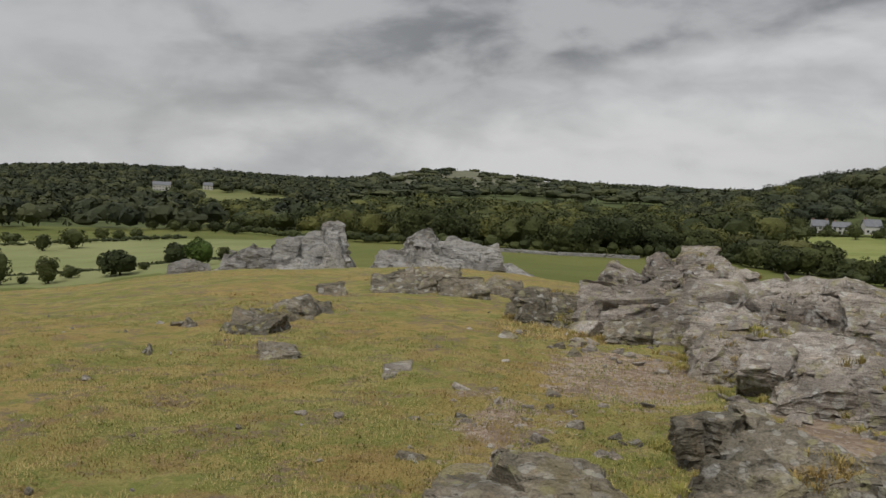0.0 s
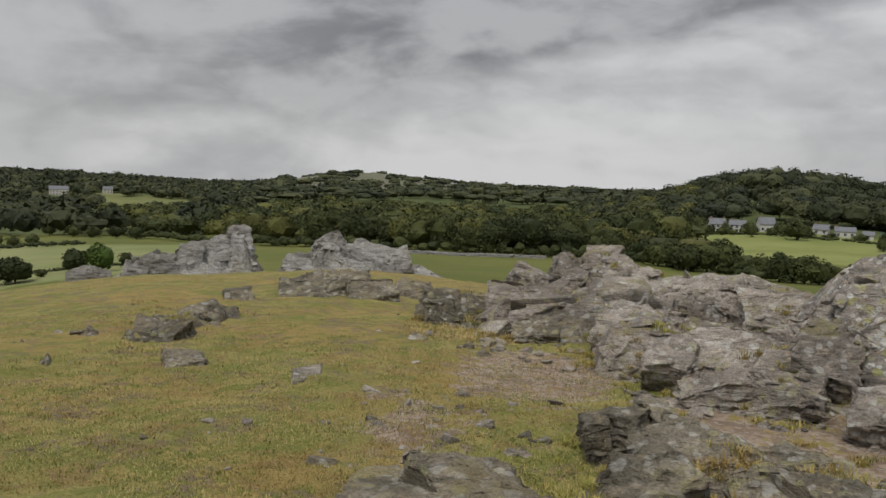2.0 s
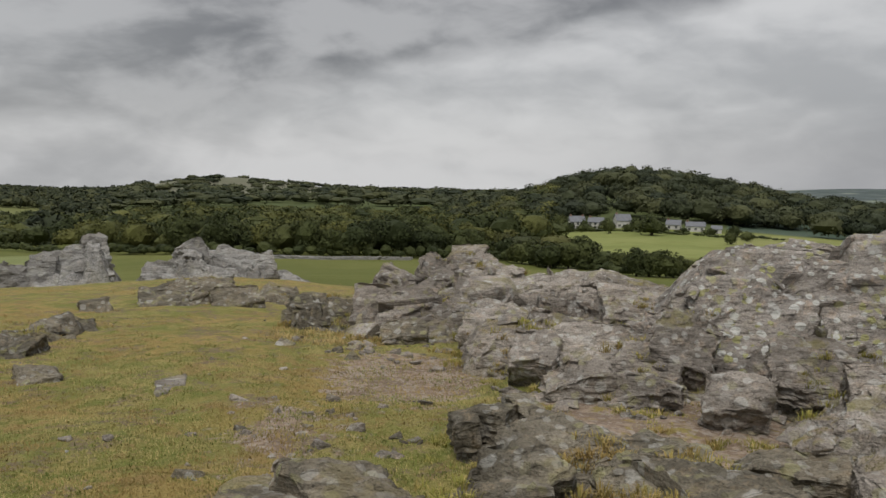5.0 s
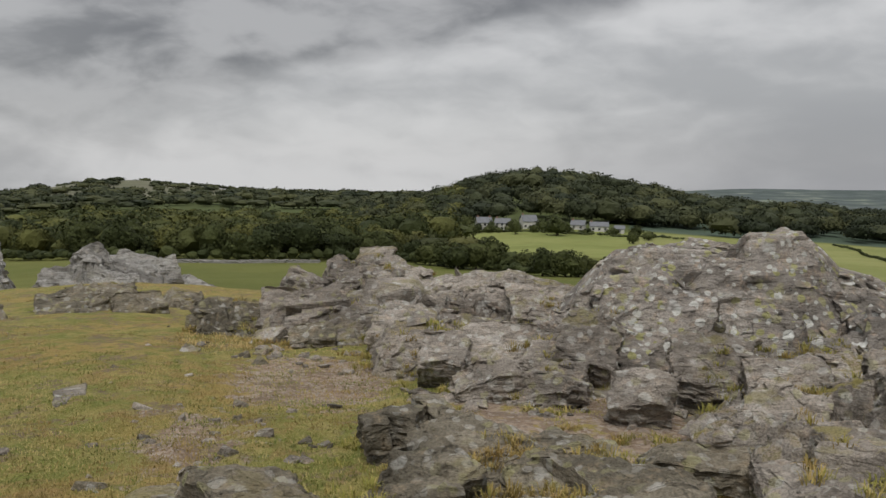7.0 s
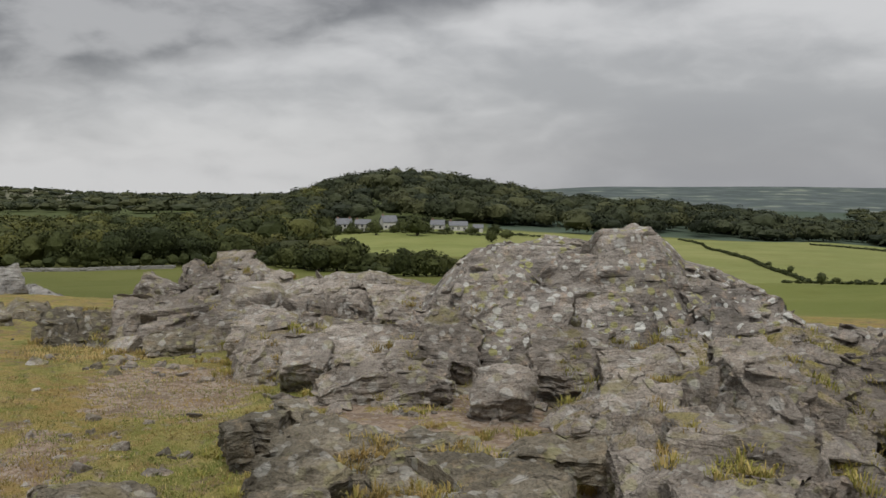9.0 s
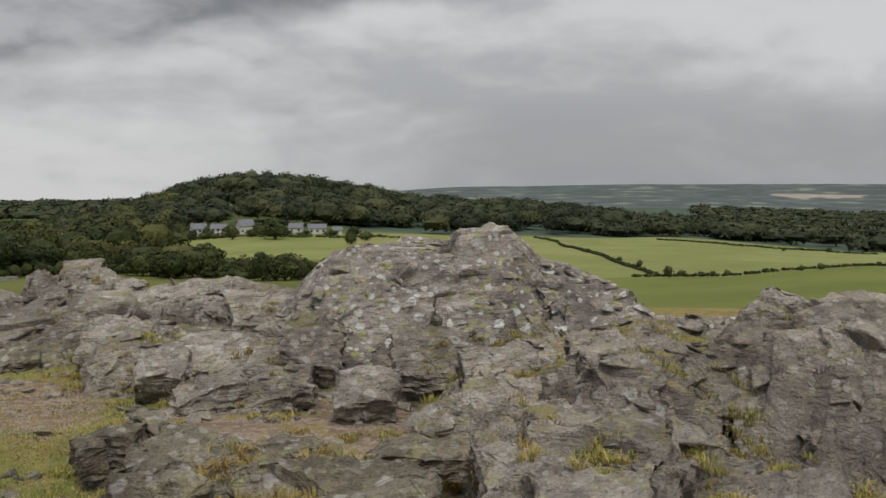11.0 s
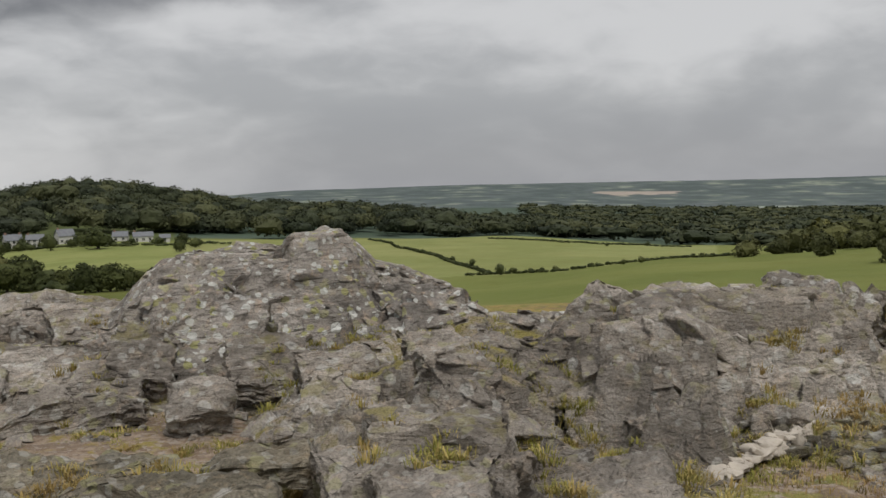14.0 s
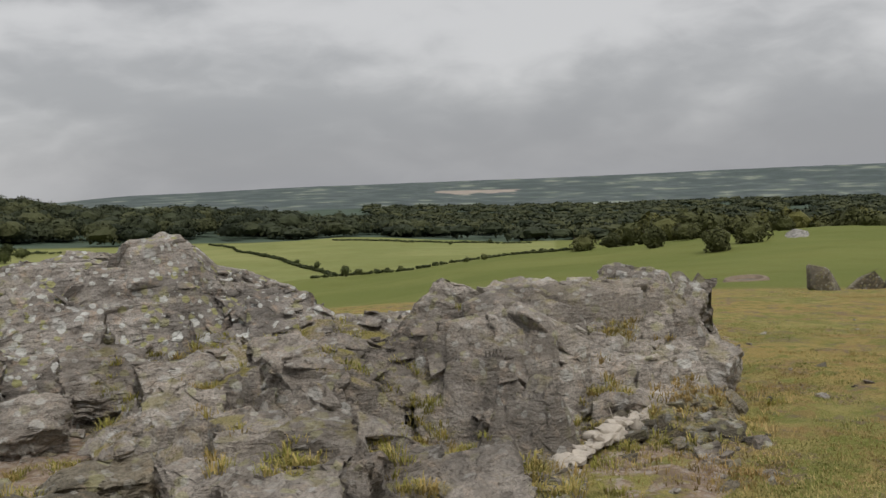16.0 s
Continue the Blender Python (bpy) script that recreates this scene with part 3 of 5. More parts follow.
def cleft(root, a0, a1, top, foot, d_top, d_foot, thick, skew, mat, seed, cuts=6, fine=0.0036):
    """A split slab of rock bedded in an outcrop: its face spans two headings and runs from an upper edge (degrees below
    the eye's level, at the distance d_top) down to a lower one; thick metres of rock lie behind it, skew degrees turn it in its plane."""
    r = np.random.default_rng(seed)
    am = radians((a0 + a1) / 2)
    out = Vector((math.sin(am), math.cos(am), 0))
    p = out * d_top + Vector((0, 0, EYE - d_top * math.tan(radians(top))))
    q = out * d_foot + Vector((0, 0, EYE - d_foot * math.tan(radians(foot))))
    dm = (d_top + d_foot) / 2
    length, width = radians(a1 - a0) * dm, (p - q).length
    ey = (p - q).normalized()
    ex = Vector((out.y, -out.x, 0))
    ez = ex.cross(ey)
    frame_of = Matrix((ex, ey, ez)).transposed() @ Matrix.Rotation(radians(skew), 3, "Z")
    # a skewed slab keeps its span
    k = abs(math.sin(radians(skew)))
    lx, ly = length * (1 - 0.35 * k), width * (1 - 0.1 * k)
    bm = bmesh.new()
    bmesh.ops.create_cube(bm, size=1, matrix=Matrix.Translation((0, 0, -thick / 2)) @ Matrix.Diagonal((lx * 1.08, ly * 1.08, thick, 1)))
    for c in range(cuts):
        t = (c + r.uniform(0.2, 0.8)) / cuts * 6.2832
        n = Vector((math.cos(t) / lx, math.sin(t) / ly, 0)).normalized()
        reach = abs(n.x) * lx * 0.5 + abs(n.y) * ly * 0.5
        n.z = r.uniform(0.25, 1.25)
        at = Vector((n.x, n.y, 0)) * reach * r.uniform(0.78, 1.0)
        g = bm.verts[:] + bm.edges[:] + bm.faces[:]
        cut = bmesh.ops.bisect_plane(bm, geom=g, plane_co=at, plane_no=n.normalized(), clear_outer=True)
        rim = [e for e in cut["geom_cut"] if isinstance(e, bmesh.types.BMEdge)]
        if rim:
            bmesh.ops.contextual_create(bm, geom=rim)
    for _ in range(2):
        n = Vector((r.normal(0, 0.22), r.normal(0, 0.3), 1)).normalized()
        at = Vector((r.uniform(-0.2, 0.2) * lx, r.uniform(-0.2, 0.2) * ly, -0.01 * min(lx, ly)))
        cut = bmesh.ops.bisect_plane(bm, geom=bm.verts[:] + bm.edges[:] + bm.faces[:], plane_co=at, plane_no=n, clear_outer=True)
        rim = [e for e in cut["geom_cut"] if isinstance(e, bmesh.types.BMEdge)]
        if rim:
            bmesh.ops.contextual_create(bm, geom=rim)
    bmesh.ops.bevel(bm, geom=list(bm.edges), offset=0.02 * min(lx, ly, thick * 2), segments=1, affect="EDGES")
    bmesh.ops.triangulate(bm, faces=bm.faces[:])
    e = max(0.03, fine * dm)
    for _ in range(4):
        wide = [x for x in bm.edges if x.calc_length() > e * 6]
        if not wide:
            break
        bmesh.ops.subdivide_edges(bm, edges=wide, cuts=1)
        bmesh.ops.triangulate(bm, faces=[f for f in bm.faces if len(f.verts) > 3])
    bm.verts.index_update()
    co = np.array([v.co[:] for v in bm.verts])
    tri = np.array([[v.index for v in f.verts] for f in bm.faces])
    bm.free()
    for _ in range(2):
        co, tri = quarter(co, tri)
    fn = np.cross(co[tri[:, 1]] - co[tri[:, 0]], co[tri[:, 2]] - co[tri[:, 0]])
    no = np.zeros_like(co)
    for c in range(3):
        np.add.at(no, tri[:, c], fn)
    no /= np.maximum(np.linalg.norm(no, axis=1, keepdims=True), 1e-9)
    # cleavage plates flaked off the face, beds stepping along the sides, and a fine grain
    unit = min(max(lx, ly), 1.6)
    u, v = co[:, 0] / unit + seed * 3.7, co[:, 1] / unit + co[:, 2] * 0.6 / unit
    flake = fbm(u * 2.0, v * 3.8, seed, 4) + 0.3 * (co[:, 0] - 0.6 * co[:, 1]) / unit
    k = flake * 6
    plate = np.floor(k) + np.clip((k - np.floor(k) - 0.72) / 0.28, 0, 1)
    chip = fbm(u * 7, v * 13, seed + 5, 3) * 5
    chip = np.floor(chip) + np.clip((chip - np.floor(chip) - 0.7) / 0.3, 0, 1)
    off = 0.014 * unit * plate + 0.009 * unit * chip + 0.012 * unit * fbm(u * 9, v * 14, seed + 3, 4)
    layer = co[:, 2] / (0.045 * unit) + 1.5 * vnoise(u * 4, v * 4, seed + 7)
    bed = hash01(np.floor(layer).astype(np.int64), np.floor(u * 2.3 + 0.4 * vnoise(v * 5, u, seed)).astype(np.int64), seed)
    off = off + (1 - np.clip(np.abs(no[:, 2]) * 1.2, 0, 1)) * 0.07 * unit * (bed - 0.6)
    me = mesh_of("slab", co + no * off[:, None], tri, mat, True)
    me.set_sharp_from_angle(angle=radians(20))
    ob = new("slab", me)
    ob.parent = root
    ob.matrix_basis = Matrix.Translation((p + q) / 2) @ frame_of.to_4x4()
    return ob


# far pale crags on the brow
CRAG_PALE = outcrop("pale_crag", "pale grey craggy outcrop standing on the grassy brow", [-16.4, -15.6, -14.6, -13.6, -12, -10.4, -9.4, -8.2, -7.2, -6.95, -6.3, -5.9, -5.5, -5.0],
        [8.3, 7.5, 7.4, 7.6, 7.1, 6.5, 5.9, 5.7, 5.4, 4.8, 4.85, 5.7, 6.7, 7.4], 28, 31, 35, ROCK_PALE, 0.05, 1.2, 3, 0.7, 0.9, 0.4, 0.6, 0, pieces=130, sizes=(0.4, 1.5), grassy=0.1)
CRAG_PALE2 = outcrop("pale_crag", "pale grey ribbed crag on the grassy brow", [-4.5, -3.6, -2.4, -1.75, -1.1, -0.4, 0.4, 1.8, 2.6, 3.1, 4.0, 5.0, 6.2],
        [7.3, 6.7, 6.1, 5.0, 4.95, 5.3, 5.5, 5.7, 6.1, 7.0, 6.6, 6.9, 7.4], 27, 30, 34, ROCK_PALE, 0.05, 1.1, 5, 0.8, -0.9, 0.4, 0.6, 0, pieces=130, sizes=(0.4, 1.5), grassy=0.1)
# dark block and its neighbours in the turf
CRAG_DARK = outcrop("dark_outcrop", "dark square-ended rock outcrop in dry turf", [-4.15, -4.1, -3.2, -1.5, -0.2, 1.0, 2.0, 3.2, 4.8, 5.4],
        [8.0, 7.2, 7.15, 6.9, 6.85, 7.4, 7.9, 7.35, 7.6, 8.6], {-4: 15.5, -1.5: 15.2, 0.5: 13.6, 5: 13.4}, 16.2, 18.2, ROCK_BROWN, 0.026, 0.8, 7, 0.6, 0.2, 0.2, 0.6, 0.14, pieces=60, sizes=(0.2, 0.8))
CRAG_B1 = outcrop("boulder", "squat brown boulder in dry grass", [-7.5, -7.1, -6.6, -6.1, -5.75], [9.5, 8.4, 8.2, 8.4, 9.5], 14.7, 15.4, 16.2, ROCK_BROWN, 0.018, 0.6, 9, 0.7, pieces=6, sizes=(0.2, 0.45), grassy=0.2)
CRAG_B2 = outcrop("dark_outcrop", "low dark rock edged by tawny grass", [-6.0, -5.4, -4.6, -3.8], [9.3, 8.6, 8.5, 9.3], 13.2, 14.4, 15.4, ROCK_BROWN, 0.025, 0.4, 10, 0.9, pieces=22, sizes=(0.15, 0.5))
CRAG_B3 = outcrop("dark_outcrop", "low brown rock ridge breaking through the turf", [-13.2, -12.3, -11.2, -10.2, -9.2, -8.3, -7.4, -6.0], [10.9, 10.1, 9.6, 9.5, 8.9, 8.7, 8.8, 9.5], {-13: 8.9, -6: 12.0}, {-13: 10.0, -6: 13.4}, {-13: 10.8, -6: 14.4},
        ROCK_BROWN, 0.022, 0.45, 11, 0.9, pieces=60, sizes=(0.12, 0.55))
CRAG_B4 = outcrop("boulder", "low boulder ringed by rough turf", [-11.2, -10.2, -9.5, -8.4], [12.8, 11.55, 11.5, 12.7], 8.2, 9.0, 9.6, ROCK_BROWN, 0.016, 0.35, 12, 1.0, pieces=10, sizes=(0.12, 0.35), grassy=0.15)
outcrop("boulder", "half-buried stone in the turf", [-17.9, -17.0, -15.9], [12.3, 11.4, 12.3], 8.8, 9.4, 10.0, ROCK_BROWN, 0.016, 0.3, 13, 1.1, pieces=6, sizes=(0.12, 0.3), grassy=0.15)
outcrop("boulder", "half-buried stone in the grass", [-15.7, -14.9, -13.6], [10.5, 9.8, 10.5], 10.2, 10.9, 11.4, ROCK_BROWN, 0.016, 0.3, 14, 1.1, pieces=6, sizes=(0.12, 0.3), grassy=0.15)
outcrop("flat_stone", "pale flat stone lying flush in the grass", [-3.9, -3.2, -2.3, -1.6, -1.0], [13.4, 12.6, 12.35, 12.2, 13.2], {-4: 7.2, -1: 7.8}, {-4: 7.8, -1: 8.4}, {-4: 8.3, -1: 8.9}, ROCK, 0.016, 0.5, 15, 0.7, amount=0.06, terrace=0, pieces=0, grassy=0.15)
# the ledges along the north-east
CRAG_LEDGE2 = outcrop("rock_ledge", "brown fractured rock ledge with tawny moss", [4.4, 4.9, 6.1, 7.2, 8.6, 9.8], [8.9, 7.9, 7.6, 7.8, 8.0, 9.0], 11.2, 12.9, 14.4, ROCK_BROWN, 0.022, 0.5, 17, 0.8, pieces=60, sizes=(0.15, 0.6))
CRAG_MOUND = outcrop("rock_mound", "stepped grey rock mound of split slabs", [7.8, 8.4, 9.6, 11, 12.4, 13.4, 14.2, 15.2, 16.2, 17.0, 17.6, 18.4, 20], [8.55, 7.05, 6.85, 6.15, 5.75, 5.15, 4.65, 4.55, 5.05, 5.85, 6.35, 6.85, 7.65],
        10.2, 13.4, 15.6, ROCK, 0.022, 0.9, 19, 0.95, 0.25, 0.2, 0.7, 0.22, pieces=200, sizes=(0.2, 1.0))
CRAG_SHELF = outcrop("rock_mound", "low pale-topped rock shelf", [17.2, 18.6, 20, 21.4, 22.9, 24.4, 26.2, 28.5], [7.5, 6.5, 6.3, 6.45, 6.2, 6.5, 6.55, 7.5], 9.6, 12.2, 14.0, ROCK, 0.022, 0.7, 23, 0.9, 0.2, 0.2, 0.6, 0.16, pieces=190, sizes=(0.12, 0.7))
CRAG_LEDGE = outcrop("rock_ledge", "fractured grey ledge patched with white lichen", [14.6, 15.6, 17.6, 20, 22.5, 25, 27, 30], [11.25, 9.55, 9.15, 9.35, 9.25, 9.15, 9.55, 11.05], {14.6: 8.6, 20: 7.8, 30: 7.8}, 9.3, 10.4, ROCK, 0.018, 0.6, 29, 1.0, amount=0.6, pieces=240, sizes=(0.08, 0.6))
# the great lichen-spotted rock
CRAG_GREAT = outcrop("great_rock", "large grey rock face spotted with pale lichen", [26.0, 26.8, 27.6, 29.1, 30.5, 33, 36.0, 36.5, 37.4, 38.4, 39.6, 40.6, 41.4, 43.5, 45.8, 48.5, 51, 54],
        [7.85, 6.95, 5.85, 4.25, 4.05, 3.85, 3.9, 3.05, 2.85, 2.9, 3.2, 4.05, 5.05, 5.65, 6.45, 7.65, 7.95, 8.65], 7.9, 10.0, 12.6, ROCK_SPOTTED, 0.02, 0.9, 31, 0.8, 0.15, 0.15, 0.38, 0.09, ragged=0.2, pieces=200, sizes=(0.1, 0.45), grassy=0.1)
CRAG_SHAT = outcrop("rock_ledge", "shattered grey rock shelf", [28, 31, 35, 39, 43, 47, 51, 54], [11.3, 10.8, 10.1, 10.0, 9.6, 9.2, 9.0, 9.5], {28: 7.4, 36: 7.2, 40: 6.6, 54: 6.6}, 8.4, 9.6, ROCK, 0.017, 0.55, 37, 0.8, 0.3, 0.3, 0.8, 0.12, pieces=290, sizes=(0.08, 0.6), grassy=0.55)
# foreground slabs
CRAG_LOW = outcrop("foreground_slab", "lichen-spotted rock slab in short grass", [-0.6, 0.3, 1.6, 3.4, 5.0, 6.0, 7.6, 9.2, 11.0, 11.8], [21.0, 19.2, 18.7, 18.6, 19.1, 19.2, 18.4, 18.7, 19.5, 20.8], 3.5, 4.6, 5.3, ROCK_BROWN, 0.012, 0.6, 41, 0.6, amount=0.42, terrace=0.08, pieces=40, sizes=(0.12, 0.5), grassy=0.3)
CRAG_FORE = outcrop("foreground_slab", "broad dark slab with pale lichen rings", [11.8, 13, 14.5, 16.2, 17.6, 19.5, 22, 25, 28, 31, 33.5, 35], [20.0, 18.1, 15.9, 14.8, 14.7, 15.5, 16.1, 16.4, 16.7, 16.8, 17.1, 19.0], 3.7, 6.0, 6.9, ROCK_BROWN, 0.014, 1.1, 43, 0.75, 0.5, 0.1, 0.36, 0, pieces=80, sizes=(0.12, 0.6), grassy=0.4)
CRAG_SPLIT = outcrop("split_boulder", "split grey boulder with sharp broken edges", [36.2, 37.6, 39.5, 42, 45, 47.5, 49.5, 50.4], [18.1, 15.9, 15.0, 14.6, 14.6, 15.0, 16.0, 18.8], 3.6, 5.2, 6.0, ROCK, 0.012, 0.6, 47, 0.55, 0.4, 0.3, 0.75, 0.14, pieces=80, sizes=(0.12, 0.6), grassy=0.4)
CRAG_ANG = outcrop("split_boulder", "angular grey boulder with white lichen flecks", [49.8, 50.8, 52.4, 54.2, 55.8, 57.4], [19.8, 17.6, 17.3, 18.2, 19.2, 21.2], 3.4, 4.6, 5.2, ROCK, 0.012, 0.7, 53, 0.5, -0.5, 0.3, 0.5, 0, pieces=16, sizes=(0.15, 0.5), grassy=0.2)
outcrop("rock_ledge", "jumbled grey blocks below the great rock", [34, 36, 38, 41, 44, 46, 49, 52], [13, 12.2, 11.6, 11.3, 10.4, 10.1, 10.8, 12.4], 5.7, 6.9, 7.6, ROCK, 0.015, 0.6, 59, 0.65, -0.6, 0.3, 0.65, 0.14, pieces=180, sizes=(0.1, 0.65), grassy=0.6)
CRAG_CRAG = outcrop("leaning_crag", "steep grey crag with smooth slanting faces", [50.4, 51.4, 52.6, 53.8, 55.4, 57.6, 60, 63, 66, 68.1, 69.2, 69.9, 70.8, 71.8, 72.6], [12.2, 10.3, 8.9, 7.7, 7.3, 7.0, 6.8, 6.9, 6.8, 6.9, 7.6, 8.9, 10.5, 12.1, 14.7],
        {50: 6.0, 57: 5.5, 61: 5.4, 67: 6.9, 73: 7.0}, {50: 7.6, 60: 7.7, 68: 8.4, 73: 8.4}, {50: 9.4, 73: 10}, ROCK, 0.015, 0.9, 61, 0.65, -0.7, 0.35, 0.55, 0, ragged=0.1, pieces=190, sizes=(0.12, 0.7), grassy=0.1)
outcrop("rubble_bank", "low bank of shattered stone and orange grass", [61.5, 63, 65, 67, 69, 71, 73], [17.5, 15.6, 14.2, 12.9, 12.6, 13.2, 15], {61: 5.2, 73: 5.0}, {61: 5.8, 67: 7.0, 73: 7.0}, {61: 6.2, 73: 7.8}, ROCK_BROWN, 0.016, 0.3, 79, 1.0, pieces=150, sizes=(0.08, 0.4), grassy=0.8)
outcrop("rubble_bank", "scattered broken stone in rough yellow grass", [54, 56, 58, 60, 62, 63], [19.5, 18.0, 17.3, 17.2, 17.4, 19.5], 4.2, 5.1, 5.6, ROCK, 0.014, 0.35, 83, 0.9, pieces=90, sizes=(0.06, 0.35), grassy=0.7)
# the large split slabs that give each outcrop its form: headings, degrees below the eye, distances, thickness, skew
for n, row in enumerate((
        (-7.1, -5.7, 4.2, 6.9, 31.3, 30.6, 1.4, 12),
        (-8.3, -6.9, 4.6, 6.9, 31.3, 30.6, 1.4, -6),
        (-10.1, -7.1, 5.1, 6.9, 31, 30.2, 1.5, 4),
        (-10.1, -8.6, 5.1, 6.9, 30.6, 30, 1.2, -8),
        (-11.9, -9.9, 5.7, 7.0, 30.6, 30, 1.2, 10),
        (-13.1, -11.6, 6.1, 7.3, 30.5, 30, 1.2, -12),
        (-14.6, -13.7, 6.7, 7.5, 30.3, 30, 1, 0),
        (-16.0, -14.4, 6.6, 7.7, 30.2, 29.8, 1, 8),
)):
    cleft(CRAG_PALE, *row, ROCK_PALE, 1000 + n)
for n, row in enumerate((
        (-2.0, 0.2, 4.3, 6.6, 30.3, 29.4, 1.3, 24),
        (-0.3, 2.3, 4.7, 6.5, 30.2, 29.4, 1.3, -18),
        (1.7, 3.6, 5.1, 6.6, 30, 29.4, 1.2, 14),
        (-4.1, -1.4, 5.8, 6.8, 29.8, 29.3, 1.2, -14),
)):
    cleft(CRAG_PALE2, *row, ROCK_PALE, 1020 + n)
for n, row in enumerate((
        (-4.1, -0.0, 6.6, 8.7, 15.7, 15.25, 1, 0),
        (-2.9, 1.0, 6.4, 7.4, 16.2, 15.7, 0.7, -4),
        (-0.2, 2.7, 6.9, 7.9, 15.4, 15, 0.6, 8),
)):
    cleft(CRAG_DARK, *row, ROCK_BROWN, 1040 + n)
for n, row in enumerate((
        (-7.3, -5.7, 7.5, 9.2, 15.3, 14.9, 0.6, 6),
)):
    cleft(CRAG_B1, *row, ROCK_BROWN, 1060 + n)
for n, row in enumerate((
        (-6.1, -3.1, 8.7, 9.6, 14.3, 13.9, 0.5, -6),
)):
    cleft(CRAG_B2, *row, ROCK_BROWN, 1080 + n)
for n, row in enumerate((
        (-9.9, -6.6, 8.6, 9.9, 12.9, 12.4, 0.5, 4),
        (-12.1, -9.7, 9.3, 11.0, 10.7, 10, 0.4, -30),
)):
    cleft(CRAG_B3, *row, ROCK_BROWN, 1100 + n)
for n, row in enumerate((
        (-10.7, -8.5, 10.9, 12.2, 9.1, 8.7, 0.4, 6),
)):
    cleft(CRAG_B4, *row, ROCK_BROWN, 1120 + n)
for n, row in enumerate((
        (4.5, 6.7, 7.5, 9.6, 12.6, 12.2, 0.6, 6),
        (6.4, 8.3, 7.8, 9.4, 12.3, 12, 0.5, -12),
        (9.9, 12.5, 8.9, 9.8, 11, 10.7, 0.3, 0),
)):
    cleft(CRAG_LEDGE2, *row, ROCK_BROWN, 1160 + n)
for n, row in enumerate((
        (13.8, 15.9, 4.3, 5.3, 13.5, 13.2, 0.5, -10),
        (12.0, 14.7, 4.8, 6.3, 13.5, 12.8, 0.5, -26),
        (15.0, 17.0, 4.9, 6.5, 13.3, 12.8, 0.5, 28),
        (12.7, 15.8, 5.5, 6.6, 13, 12.7, 0.7, 3),
        (14.8, 17.0, 5.2, 6.7, 12.9, 12.6, 0.6, 28),
        (16.7, 18.3, 5.7, 6.7, 12.6, 12.4, 0.5, 0),
        (9.4, 13.5, 5.5, 7.0, 13.2, 12.7, 0.6, -24),
        (8.2, 10.6, 6.6, 9.1, 12.2, 11.8, 0.7, 0),
        (10.5, 13.4, 6.9, 9.1, 11.9, 11.4, 0.7, 12),
        (13.3, 16.5, 6.6, 8.1, 12, 11.6, 0.6, -8),
)):
    cleft(CRAG_MOUND, *row, ROCK, 1180 + n)
for n, row in enumerate((
        (19.3, 26.3, 7.2, 9.4, 10.6, 9.4, 0.6, -4),
        (15.0, 19.7, 7.6, 9.5, 10.9, 10.2, 0.5, -10),
        (17.6, 20.1, 5.9, 6.7, 12.4, 12, 0.4, 0),
        (19.9, 22.7, 5.8, 6.5, 12.2, 11.8, 0.4, 5),
        (22.7, 26.8, 5.9, 7.8, 11.6, 10.8, 0.5, 14),
        (20.5, 23.0, 6.8, 7.7, 11.4, 11.1, 0.4, -12),
)):
    cleft(CRAG_SHELF, *row, ROCK, 1200 + n)
for n, row in enumerate((
        (20.2, 25.8, 8.8, 10.8, 8.7, 8.2, 0.5, 4),
        (17.7, 20.5, 9.3, 11.3, 8.4, 8.1, 0.5, -10),
        (24.1, 27.8, 9.7, 11.4, 8.3, 7.9, 0.3, -12),
        (19.7, 23.8, 10.9, 11.9, 7.8, 7.5, 0.25, 8),
        (23.1, 27.8, 11.2, 12.1, 7.7, 7.4, 0.2, -6),
)):
    cleft(CRAG_LEDGE, *row, ROCK, 1220 + n)
for n, row in enumerate((
        (28.3, 40.9, 3.5, 9.5, 10.1, 8.35, 0.9, 6),
        (36.6, 40.7, 2.4, 5.8, 10.3, 9.5, 0.7, 30),
        (27.0, 29.5, 4.3, 8.3, 9.9, 8.6, 0.6, -50),
        (35.3, 39.3, 6.7, 8.6, 8.75, 8.35, 0.4, 8),
        (40.7, 45.4, 4.5, 8.0, 10.3, 8.9, 0.7, 32),
        (31.1, 37.1, 3.3, 4.2, 10.3, 10, 0.5, -5),
)):
    cleft(CRAG_GREAT, *row, ROCK_SPOTTED, 1240 + n)
for n, row in enumerate((
        (29.1, 32.6, 10.8, 12.9, 7.05, 6.75, 0.4, 2),
        (26.1, 29.5, 7.8, 10.3, 8.5, 8, 0.5, -10),
        (32.6, 37.2, 8.7, 10.8, 8, 7.4, 0.3, 6),
        (36.7, 41.2, 11.4, 13.8, 6.7, 6.25, 0.35, -12),
        (43.9, 47.5, 8.9, 12.0, 7.3, 6.5, 0.5, 28),
        (46.9, 50.0, 8.9, 10.4, 7.4, 7, 0.4, -25),
        (47.4, 51.0, 10.0, 12.5, 6.9, 6.4, 0.5, -38),
        (36.6, 41.2, 9.8, 11.3, 7.4, 7, 0.3, 12),
)):
    cleft(CRAG_SHAT, *row, ROCK, 1260 + n)
for n, row in enumerate((
        (0.0, 6.8, 16.9, 20.7, 4.45, 3.75, 0.5, -8),
        (4.7, 11.4, 16.3, 20.5, 4.6, 3.75, 0.5, 22),
)):
    cleft(CRAG_LOW, *row, ROCK_BROWN, 1280 + n)
